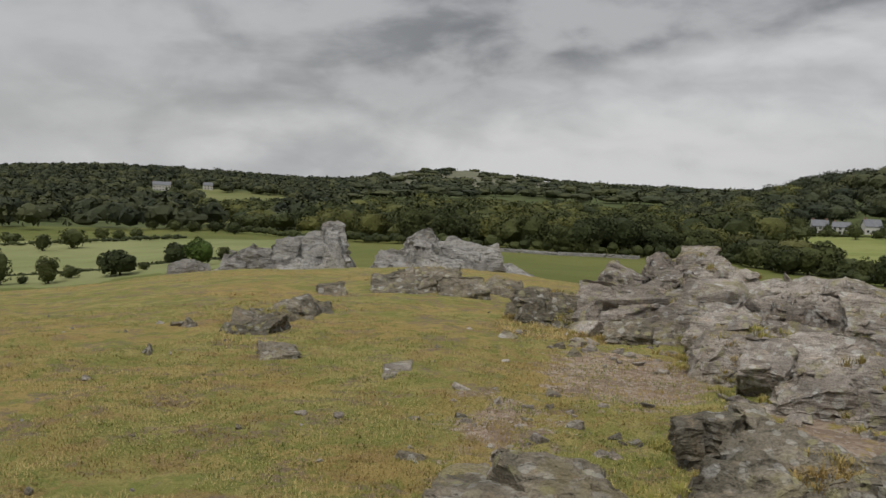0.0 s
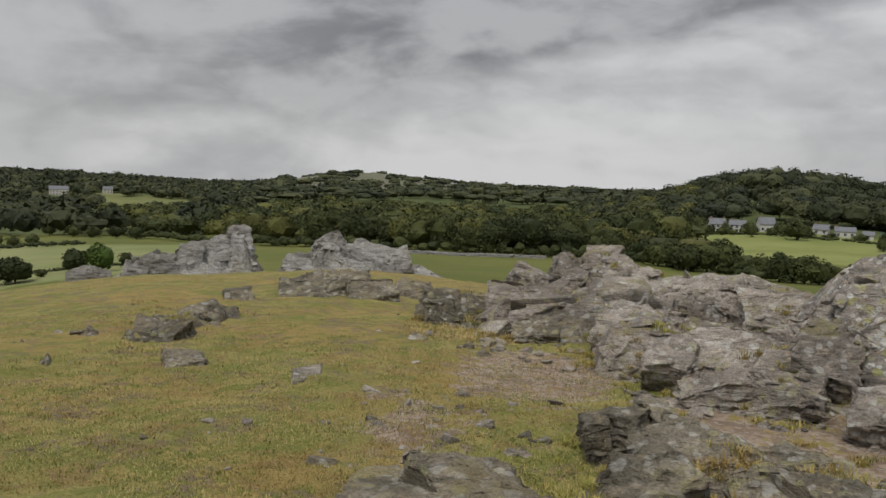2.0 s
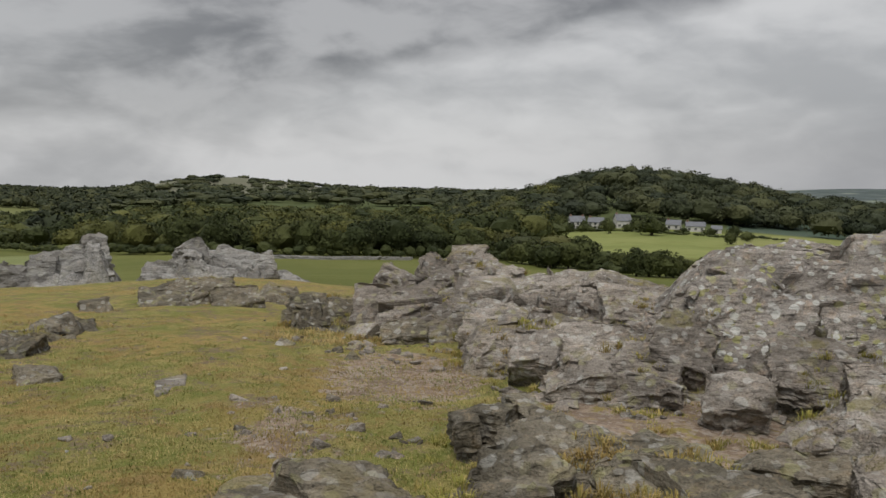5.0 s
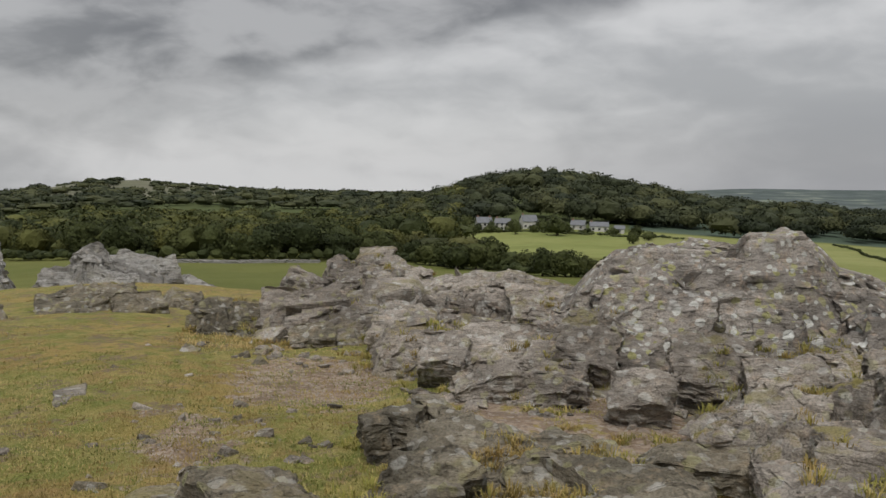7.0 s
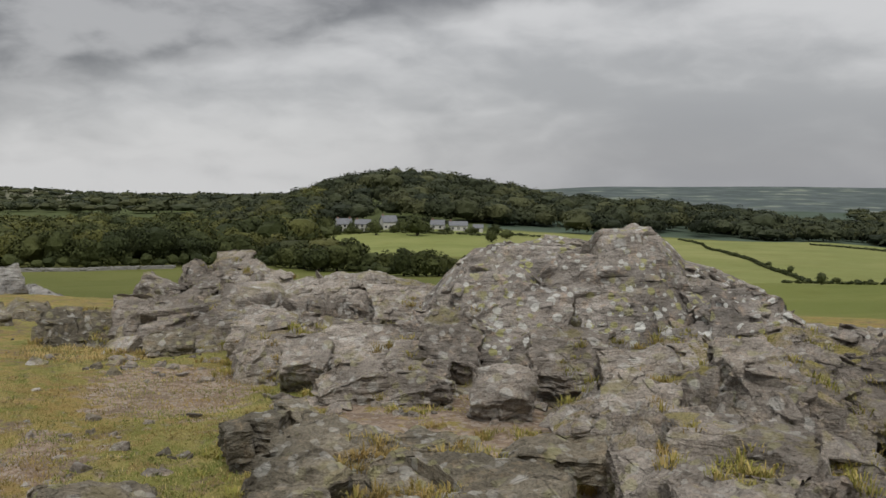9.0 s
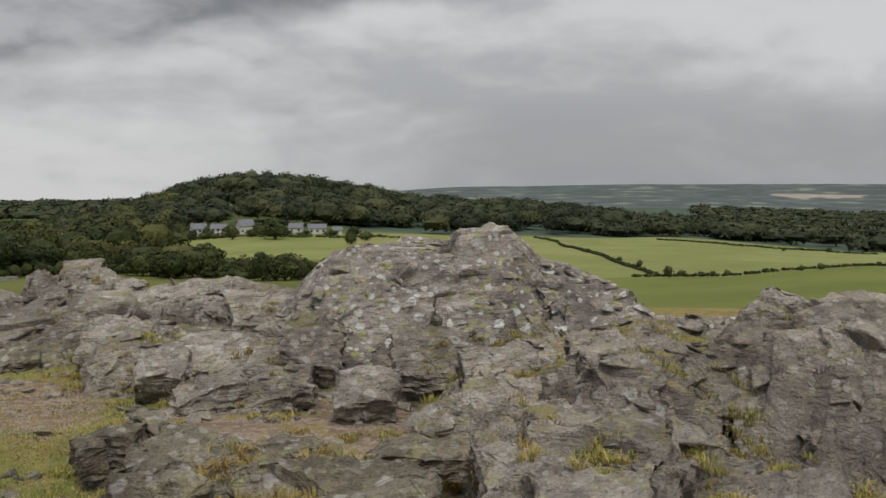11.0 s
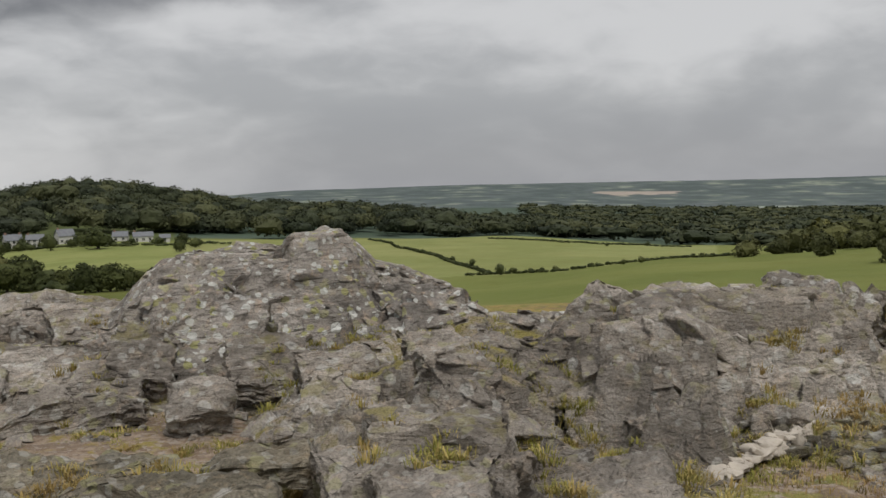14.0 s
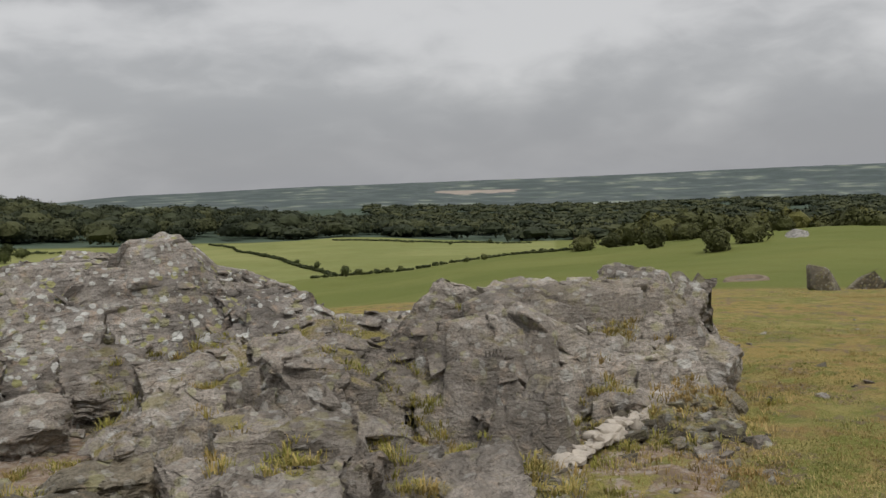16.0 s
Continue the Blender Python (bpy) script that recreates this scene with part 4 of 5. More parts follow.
for n, row in enumerate((
        (14.6, 21.1, 14.1, 20.2, 5.3, 3.8, 0.35, -22),
        (12.6, 16.0, 17.4, 20.6, 4.7, 4.1, 0.3, 38),
        (20.6, 30.0, 14.3, 17.4, 5.5, 4.6, 0.4, 12),
        (22.4, 34.8, 16.1, 20.0, 4.75, 3.8, 0.4, -6),
        (31.0, 37.1, 15.0, 16.1, 5.25, 5, 0.2, 5),
        (14.2, 15.7, 13.7, 14.9, 5.9, 5.6, 0.2, 10),
        (15.6, 17.9, 13.3, 14.3, 6, 5.7, 0.2, -20),
        (17.7, 19.7, 12.9, 13.9, 6.2, 5.9, 0.2, 30),
)):
    cleft(CRAG_FORE, *row, ROCK_BROWN, 1300 + n)
for n, row in enumerate((
        (40.7, 48.7, 13.6, 15.5, 5.3, 4.65, 0.5, -5),
        (40.4, 44.5, 15.1, 18.3, 4.75, 4.2, 0.5, 20),
        (44.2, 48.2, 14.4, 18.9, 4.8, 4.1, 0.5, -14),
        (47.8, 50.4, 13.9, 18.5, 5, 4.15, 0.5, -16),
        (37.9, 41.4, 14.7, 18.6, 5, 4.35, 0.5, 14),
        (41.1, 47.7, 16.5, 19.4, 4.25, 3.8, 0.4, -8),
)):
    cleft(CRAG_SPLIT, *row, ROCK, 1320 + n)
for n, row in enumerate((
        (53.2, 59.1, 15.2, 20.0, 5, 4.2, 0.5, 14),
        (49.9, 53.7, 15.1, 19.4, 5.1, 4.3, 0.5, -12),
)):
    cleft(CRAG_ANG, *row, ROCK, 1340 + n)
for n, row in enumerate((
        (59.4, 67.5, 6.9, 13.6, 8.1, 6.6, 0.9, 22),
        (56.6, 60.9, 6.0, 11.0, 8, 7.1, 0.8, 35),
        (63.3, 67.7, 5.7, 10.0, 8.4, 7.6, 0.8, -8),
        (67.1, 69.7, 6.0, 10.2, 8.5, 7.8, 0.8, -18),
        (51.7, 56.9, 6.1, 9.8, 7.9, 7.2, 0.7, -35),
        (52.9, 56.6, 7.0, 11.3, 7.4, 6.6, 0.5, -48),
        (52.4, 57.0, 10.8, 14.5, 6.7, 6.15, 0.5, 12),
        (49.4, 52.8, 9.8, 12.9, 6.95, 6.45, 0.5, -10),
        (56.6, 59.4, 12.9, 15.6, 6.2, 5.8, 0.3, 30),
        (66.9, 69.8, 10.2, 13.4, 7.5, 7, 0.5, 20),
        (69.4, 71.5, 9.8, 12.3, 7.8, 7.5, 0.5, -20),
)):
    cleft(CRAG_CRAG, *row, ROCK, 5367 + n)
# stones and a crag on the eastern slope
for az, d, size, flat, turn, seed, label in ((76.5, 27, (1.5, 1.2, 0.95), 0.9, (0.25, 0.5, -0.6), 805, "leaning grey stone in dry grass"),
                                             (78.4, 29.5, (1.35, 1.0, 0.95), 0.95, (0.1, -0.45, -1.0), 812, "wedge-shaped dark stone in dry grass"),
                                             (79.9, 31, (1.0, 0.8, 0.8), 0.9, (0.2, 0.2, 0.4), 817, "low dark stone in dry grass")):
    me = stone_mesh(seed, flat)
    me.materials.append(ROCK_BROWN)
    ob = tagged(new("leaning_stone", me), label, "stone")
    ob.matrix_world = Matrix.LocRotScale(spot(az, d) + Vector((0, 0, 0.12)), Euler(turn), Vector(size))
outcrop("far_crag", "low grey crag on the green eastern slope", [74.0, 74.4, 74.9, 75.4, 75.9], [4.4, 4.0, 3.75, 3.8, 4.3], 150, 163, 172, ROCK_PALE, 0.25, 2.5, 73, 0.9, amount=0.3, terrace=0, pieces=12, sizes=(1, 3), grassy=0.1)


def quartz_vein():
    r = np.random.default_rng(77)
    root = new("quartz_vein")
    line = [(60.3, 5.38), (62.2, 5.65), (64.4, 6.2), (66.0, 6.6), (67.2, 6.95)]
    root.location = spot(*line[2])
    tagged(root, "white quartz vein along the foot of the crag", "quartz vein")
    kinds = [stone_mesh(600 + k, 0.4) for k in range(6)]
    for me in kinds:
        me.materials.append(QUARTZ)
    for i in range(190):
        t = r.uniform(0, 4)
        k = min(int(t), 3)
        a = line[k][0] + (line[k + 1][0] - line[k][0]) * (t - k)
        d = line[k][1] + (line[k + 1][1] - line[k][1]) * (t - k) + r.normal(0, 0.035)
        ob = new("piece", kinds[r.integers(6)])
        ob.parent = root
        ob.matrix_parent_inverse = Matrix.Translation(-root.location)
        size = r.uniform(0.06, 0.2)
        ob.matrix_basis = Matrix.LocRotScale(spot(a, d) + Vector((0, 0, 0.03 + 0.025 * (t + 1) * r.uniform(0.4, 1))), Euler((r.uniform(-0.4, 0.4), r.uniform(-0.4, 0.4), r.uniform(0, 6.28))), Vector((size, size, size)))


# ---------------------------------------------------------------- loose stones
def scatter_stones():
    kinds = []
    for k in range(10):
        me = stone_mesh(90 + k, 0.3 + 0.04 * k)
        me.materials.append((ROCK, ROCK, ROCK_BROWN)[k % 3])
        kinds.append(me)
    r = np.random.default_rng(5)
    zones = [((-2, 13), (5.4, 7.6), 34, (0.06, 0.2), "angular stone half sunk in thin turf"),
             ((-24, 3), (4.6, 14), 40, (0.03, 0.11), "small grey stone lying in the turf"),
             ((4, 16), (8.9, 11.2), 50, (0.06, 0.26), "broken grey stone on bare gravel"),
             ((16, 36), (6.8, 8.2), 70, (0.07, 0.26), "angular grey stone on the gravel ledge"),
             ((67, 74), (4.6, 6.6), 22, (0.07, 0.24), "broken stone at the foot of the crag"),
             ((72, 80), (5, 16), 22, (0.04, 0.15), "small grey stone lying in the turf")]
    for (a0, a1), (d0, d1), n, (s0, s1), label in zones:
        for _ in range(n):
            a, d = r.uniform(a0, a1), r.uniform(d0, d1)
            size = s0 + (s1 - s0) * r.random() ** 2
            p = spot(a, d)
            ob = new("loose_stone", kinds[r.integers(10)])
            ob.matrix_world = Matrix.LocRotScale(p + Vector((0, 0, size * 0.03)), Euler((r.uniform(-0.4, 0.4), r.uniform(-0.4, 0.4), r.uniform(0, 6.28))), Vector((size, size, size)))
            tagged(ob, label, "stone", "loose stones on the hilltop")


quartz_vein()
scatter_stones()


# ---------------------------------------------------------------- foliage
def ico():
    bm = bmesh.new()
    bmesh.ops.create_icosphere(bm, subdivisions=2, radius=1)
    v = np.array([p.co[:] for p in bm.verts])
    f = np.array([[p.index for p in q.verts] for q in bm.faces])
    bm.free()
    return v, f


ICO_V, ICO_F = ico()


def foliage(name, trees, cards, size, mat, lobes=8, seed=1, core=0.5):
    """Crowns of many leaf clumps, as one mesh. trees: rows of x, y, foot z, height, width, tone; foot is where leaves begin."""
    r = np.random.default_rng(seed)
    trees = np.asarray(trees, float)
    n = len(trees)
    cx = trees[:, :3].copy()
    h, w = trees[:, 3], trees[:, 4]
    cx[:, 2] += h * 0.5
    half = np.stack([w / 2, w / 2, h * 0.5], -1)
    V, F, tone = [], [], []
    if core > 0:
        lump = core + 0.24 * r.random((n, len(ICO_V), 1)) * np.array([1, 1, 0.8])
        cv = cx[:, None] + ICO_V[None] * lump * half[:, None]
        V.append(cv.reshape(-1, 3))
        F.append((ICO_F[None] + (np.arange(n) * len(ICO_V))[:, None, None]).reshape(-1, 3))
        tone.append(np.repeat(trees[:, 5], len(ICO_V)))
    base = n * len(ICO_V) if core > 0 else 0
    ld = r.normal(size=(n, lobes, 3))
    ld /= np.linalg.norm(ld, axis=2, keepdims=True)
    ld[:, :, 2] = ld[:, :, 2] * 0.85 - 0.05
    lc = ld * r.uniform(0.4, 0.7, (n, lobes, 1))
    lr = r.uniform(0.3, 0.46, (n, lobes))
    pick = r.integers(0, lobes, (n, cards))
    idx = np.arange(n)[:, None]
    dirs = r.normal(size=(n, cards, 3))
    dirs /= np.linalg.norm(dirs, axis=2, keepdims=True)
    dirs[:, :, 2] = np.where(dirs[:, :, 2] < -0.75, -dirs[:, :, 2], dirs[:, :, 2])
    p = cx[:, None] + (lc[idx, pick] + dirs * (lr[idx, pick] * r.uniform(0.8, 1.1, (n, cards)))[..., None]) * half[:, None]
    nrm = dirs + 0.3 * r.normal(size=dirs.shape)
    nrm /= np.linalg.norm(nrm, axis=2, keepdims=True)
    u = np.cross(nrm, r.normal(size=nrm.shape))
    u /= np.linalg.norm(u, axis=2, keepdims=True)
    v = np.cross(nrm, u)
    s = (size * (w / w.mean()))[:, None, None] * r.uniform(0.6, 1.3, (n, cards, 1))
    tri = np.stack([p + u * s, p - 0.5 * u * s + 0.8 * v * s, p - 0.5 * u * s - 0.8 * v * s], 2)
    V.append(tri.reshape(-1, 3))
    F.append(base + np.arange(n * cards * 3).reshape(-1, 3))
    tone.append(np.repeat(trees[:, 5], cards * 3))
    me = mesh_of(name, np.vstack(V), np.vstack(F), mat)
    at = me.attributes.new("tone", "FLOAT", "POINT")
    at.data.foreach_set("value", np.concatenate(tone).astype(np.float32))
    return me


def wood(name, label, a0, a1, d0, d1, gap, height, cards, size, mat, seed, keep=None, lean=1.0):
    """Closed woodland as one mass of crowns between two headings and two distances."""
    r = np.random.default_rng(seed)
    area = radians(a1 - a0) * (d1 * d1 - d0 * d0) / 2
    n = int(area / gap ** 2)
    a = r.uniform(a0, a1, n)
    d = np.sqrt(r.uniform(d0 * d0, d1 * d1, n))
    if keep is not None:
        ok = keep(a, d)
        a, d = a[ok], d[ok]
    z = ground_z(a, d)
    hh = height * r.uniform(0.62, 1.22, len(a))
    ww = gap * r.uniform(1.1, 1.7, len(a)) * lean
    rows = np.stack([d * np.sin(np.radians(a)), d * np.cos(np.radians(a)), z, hh, ww, r.random(len(a))], -1)
    return tagged(new(name, foliage(name, rows, cards, size, mat, 13, seed, 0.5)), label, "woodland", kind="stuff")


def north_edge(a):
    return np.interp(a, [-14, -9.5, -4.9, 0.5, 7.3, 13, 16, 20], [420, 372, 285, 240, 236, 240, 262, 330])


wood("woodland_edge", "dense green broadleaf wood beyond the fields", -13, 17, 230, 345, 8.8, 10.5, 1300, 0.42, LEAF, 3,
     lambda a, d: (d > north_edge(a)) & (d < north_edge(a) + 45))
wood("woodland", "dense dark broadleaf wood rising behind its edge", -14, 20, 270, 700, 13.0, 12.5, 420, 0.78, LEAF, 4,
     lambda a, d: d > north_edge(a) + 40)
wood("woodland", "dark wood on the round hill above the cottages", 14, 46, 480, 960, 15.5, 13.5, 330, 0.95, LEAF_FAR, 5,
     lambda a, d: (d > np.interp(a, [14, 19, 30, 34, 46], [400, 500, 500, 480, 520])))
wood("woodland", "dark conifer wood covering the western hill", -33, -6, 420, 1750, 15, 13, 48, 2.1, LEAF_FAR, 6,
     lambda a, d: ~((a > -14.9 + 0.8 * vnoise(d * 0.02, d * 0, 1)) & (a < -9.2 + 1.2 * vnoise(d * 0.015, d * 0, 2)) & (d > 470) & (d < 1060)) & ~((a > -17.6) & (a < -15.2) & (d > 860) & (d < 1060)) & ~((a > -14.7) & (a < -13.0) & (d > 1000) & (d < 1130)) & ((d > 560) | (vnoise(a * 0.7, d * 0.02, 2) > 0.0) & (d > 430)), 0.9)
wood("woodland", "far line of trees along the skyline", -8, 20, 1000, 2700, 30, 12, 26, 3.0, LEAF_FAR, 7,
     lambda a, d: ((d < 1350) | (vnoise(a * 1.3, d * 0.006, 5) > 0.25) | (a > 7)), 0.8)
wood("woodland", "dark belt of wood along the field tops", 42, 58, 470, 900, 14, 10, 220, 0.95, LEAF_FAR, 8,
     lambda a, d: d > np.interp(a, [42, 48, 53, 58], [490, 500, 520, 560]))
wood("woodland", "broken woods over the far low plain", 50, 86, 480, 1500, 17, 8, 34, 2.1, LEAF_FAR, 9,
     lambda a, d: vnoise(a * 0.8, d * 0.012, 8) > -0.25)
wood("woodland", "mixed wood on the crest of the eastern slope", 65, 86, 205, 330, 7.5, 7.0, 220, 0.75, LEAF_OLIVE, 10,
     lambda a, d: d > np.interp(a, [65, 68, 74, 86], [250, 214, 225, 232]))
wood("woodland", "scrubby green trees below the cottages", 12.5, 21, 262, 420, 8, 6.5, 220, 0.7, LEAF_OLIVE, 12,
     lambda a, d: (vnoise(a * 1.1, d * 0.03, 3) > -0.2) & ((a < 18) | (d < 300)))


def limb(bm, a, b, ra, rb, sides=7):
    a, b = Vector(a), Vector(b)
    q = (b - a).to_track_quat("Z", "Y").to_matrix()
    rings = []
    for p, rad in ((a, ra), (b, rb)):
        rings.append([bm.verts.new(p + q @ Vector((rad * math.cos(i * 6.2832 / sides), rad * math.sin(i * 6.2832 / sides), 0))) for i in range(sides)])
    for i in range(sides):
        bm.faces.new((rings[0][i], rings[0][(i + 1) % sides], rings[1][(i + 1) % sides], rings[1][i]))
    bm.faces.new(rings[1])


def part(name, bm, material, parent, label=""):
    me = bpy.data.meshes.new(name)
    bm.normal_update()
    bm.to_mesh(me)
    bm.free()
    me.materials.append(material)
    ob = new(name, me)
    ob.parent = parent
    return tagged(ob, label)


def tree(name, label, az, d, h, w, mat=None, seed=1, cards=700, group="", low=-0.1):
    r = np.random.default_rng(seed)
    root = new(name)
    root.location = spot(az, d, 0.1)
    tagged(root, label, "bush" if "bush" in name else "tree", group)
    bm = bmesh.new()
    fork = h * 0.32
    limb(bm, (0, 0, 0), (0.02 * h, 0, fork), h * 0.04, h * 0.03)
    for k in range(5):
        t = k * 1.26 + r.uniform(-0.4, 0.4)
        limb(bm, (0.02 * h, 0, fork * 0.92), (math.cos(t) * w * 0.3, math.sin(t) * w * 0.3, h * r.uniform(0.55, 0.75)), h * 0.022, h * 0.008, 5)
    part("trunk", bm, BARK, root)
    me = foliage("crown", [(0, 0, h * low, h * (1 - low), w, r.random() * 0.6)], cards, w * 0.05, mat or LEAF, 14, seed)
    crown = new("crown", me)
    crown.parent = root
    return root


row = "trees along the pasture"
for k, (a, d, h, w) in enumerate([(-22.43, 141, 4.2, 3.9), (-21.31, 146, 2.2, 3.0), (-18.64, 142, 4.1, 7.2), (-17.33, 147, 1.4, 1.8), (-15.62, 153, 4.4, 5.2),
                                  (-12.85, 159, 2.7, 2.8), (-24.9, 142, 5.8, 3.6), (-23.72, 143, 1.5, 1.7)]):
    tree("tree" if h > 2.5 else "bush", "dark green round-crowned tree in the pasture" if h > 2.5 else "low dark green bush beside the pasture trees", a, d, h, w, LEAF, 100 + k, 900, row)
tree("tree", "fresh green spreading tree beside the crag", -14.13, 148, 5.2, 6.0, LEAF_LIGHT, 120, 1000, row)
for k, (a, d, h, w) in enumerate([(-22.72, 268, 5.6, 5.5), (-21.18, 277, 6.9, 8.1), (-19.63, 330, 4.6, 6.8), (-18.73, 324, 3.8, 5.7), (-17.81, 344, 4.1, 6.1), (-24.29, 313, 4.2, 7.4),
                                  (-16.9, 440, 5.2, 6.8), (-15.65, 423, 6.0, 7.5), (-14.6, 400, 5.5, 8), (-13.4, 395, 6, 8), (-12.3, 385, 6, 8)]):
    tree("tree", "dark hedgerow tree at the pasture's end", a, d, h, w, LEAF, 130 + k, 500, "hedgerow trees")
for k, (a, d, h, w) in enumerate([(-11.21, 832, 11, 14.7), (-9.97, 876, 9.1, 12.9), (-12.66, 833, 6.2, 7.3), (-13.46, 797, 8.2, 7), (-14.2, 700, 9, 12), (-10.4, 700, 9, 11)]):
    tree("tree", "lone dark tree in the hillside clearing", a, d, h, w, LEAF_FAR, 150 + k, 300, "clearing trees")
tree("tree", "bright green tree below the cottages", 17.99, 440, 9, 9, LEAF_LIGHT, 160, 500)
for k, (a, d, h, w) in enumerate([(23.2, 421, 7.4, 6.6), (25.64, 420, 10.5, 14.8), (30.1, 373, 5.8, 6.6), (20.2, 470, 9, 10), (19.0, 455, 8, 9), (31, 400, 5, 7), (21.9, 448, 4.6, 6), (24.6, 452, 6, 6), (22.75, 450, 3.6, 5), (27.5, 450, 3.2, 5), (28.7, 448, 3.2, 5), (26.4, 452, 3.2, 5), (20.9, 452, 5.5, 7), (21.6, 440, 4, 6), (23.3, 446, 5.5, 6.5), (22.2, 438, 3.4, 5), (24.3, 436, 4.4, 6), (25.0, 455, 7.5, 8), (27.2, 440, 3, 5), (29.0, 440, 4.4, 6), (21.75, 455, 6.6, 5), (22.95, 456, 6.2, 5.5), (24.9, 446, 7, 8), (20.6, 446, 6, 7), (26.2, 440, 5, 7), (30.3, 440, 6, 8)]):
    tree("tree", "dark round tree beside the cottages", a, d, h, w, LEAF, 165 + k, 500, "cottage trees")
for k, (a, d, h, w) in enumerate([(15.1, 258, 6, 9), (16.09, 256, 5.8, 9.4), (17.2, 240, 6.4, 8.5), (18.13, 227, 6.2, 8), (19.0, 226, 6.4, 8), (19.82, 221, 6.9, 8.4), (20.9, 222, 7.6, 8.6), (21.85, 223, 8.7, 10),
                                  (22.9, 218, 6.2, 7.6), (23.87, 214, 5.7, 7), (24.88, 202, 7.1, 7), (25.6, 203, 6.4, 7), (26.22, 203, 6.2, 8.4), (27.0, 205, 5.6, 6.4), (27.7, 208, 5, 6), (28.8, 212, 4.6, 6)]):
    tree("tree", "full green tree in the row below the lawn", a, d, h, w, LEAF, 180 + k, 900, "tree row below the lawn")
for k, (a, d, h, w) in enumerate([(67.01, 173, 5, 5.4), (70.66, 138, 4.4, 5.6), (72.52, 151, 4.4, 6.4), (62.92, 198, 4.3, 6), (68.94, 194, 4.6, 7), (64.6, 215, 4, 6), (74.2, 190, 4, 6)]):
    tree("tree", "olive-green broad tree on the eastern slope", a, d, h, w, LEAF_OLIVE, 210 + k, 900, "trees on the eastern slope", -0.22)
for k, (a, d, h, w) in enumerate([(48.82, 197, 3, 2.7), (47.16, 239, 2.1, 2.2), (44.14, 311, 1.8, 2.4), (56.09, 190, 1.4, 1.8), (57.12, 190, 1.6, 2.1), (55.14, 388, 1.8, 2.4), (57.48, 427, 2.4, 3.5),
                                  (52.1, 197, 1.5, 1.8), (50.63, 200, 1.4, 1.8), (60.53, 215, 1.2, 1.6), (49.6, 200, 1.8, 2.2), (51.3, 198, 1.3, 1.7), (46.0, 265, 1.5, 2)]):
    tree("bush", "small dark hawthorn bush in the hedge line", a, d, h, w, LEAF, 230 + k, 260, "hedge bushes")


def hedge(name, label, pts, gap, h, seed):
    r = np.random.default_rng(seed)
    rows = []
    for (a0, d0), (a1, d1) in zip(pts, pts[1:]):
        p, q = spot(a0, d0), spot(a1, d1)
        n = max(2, int((q - p).length / gap))
        for i in range(n):
            t = (i + r.random() * 0.7) / n
            c = p.lerp(q, t)
            d = math.hypot(c.x, c.y)
            z = float(ground_z(math.degrees(math.atan2(c.x, c.y)), d))
            rows.append((c.x, c.y, z - 0.1, h * r.uniform(0.7, 1.3), gap * r.uniform(1.5, 2.2), r.random() * 0.5))
    tagged(new(name, foliage(name, rows, 36, 0.28, LEAF, 5, seed)), label, "hedge", kind="stuff")


hedge("hedge", "dark hedge between two pale green fields", [(41.0, 470), (41.8, 441), (44.5, 305), (48.2, 203)], 1.0, 0.9, 301)
hedge("hedge", "low dark hedge along the green slope", [(46.8, 200), (48.2, 202), (52.7, 195), (57.5, 200), (61.7, 212), (63.5, 225)], 0.9, 0.75, 302)
hedge("hedge", "thin dark hedge across the far field", [(48.2, 440), (52.7, 402), (57.8, 440), (60, 450)], 1.6, 1.0, 303)
hedge("hedge", "dark hedge along the pasture's edge", [(-26, 300), (-20, 305), (-15, 330)], 2.2, 1.6, 304)
hedge("hedge", "rough hedge at the foot of the pasture", [(-26, 160), (-19, 158), (-13, 165)], 1.4, 0.5, 305)
hedge("hedge", "dark hedge at the top of the lawn", [(17, 470), (24, 440), (30, 430), (33.5, 440)], 3.0, 1.8, 306)


# ---------------------------------------------------------------- buildings
def box(bm, x0, x1, y0, y1, z0, z1):
    m = Matrix.Translation(((x0 + x1) / 2, (y0 + y1) / 2, (z0 + z1) / 2)) @ Matrix.Diagonal((x1 - x0, y1 - y0, z1 - z0, 1))
    bmesh.ops.create_cube(bm, size=1, matrix=m)


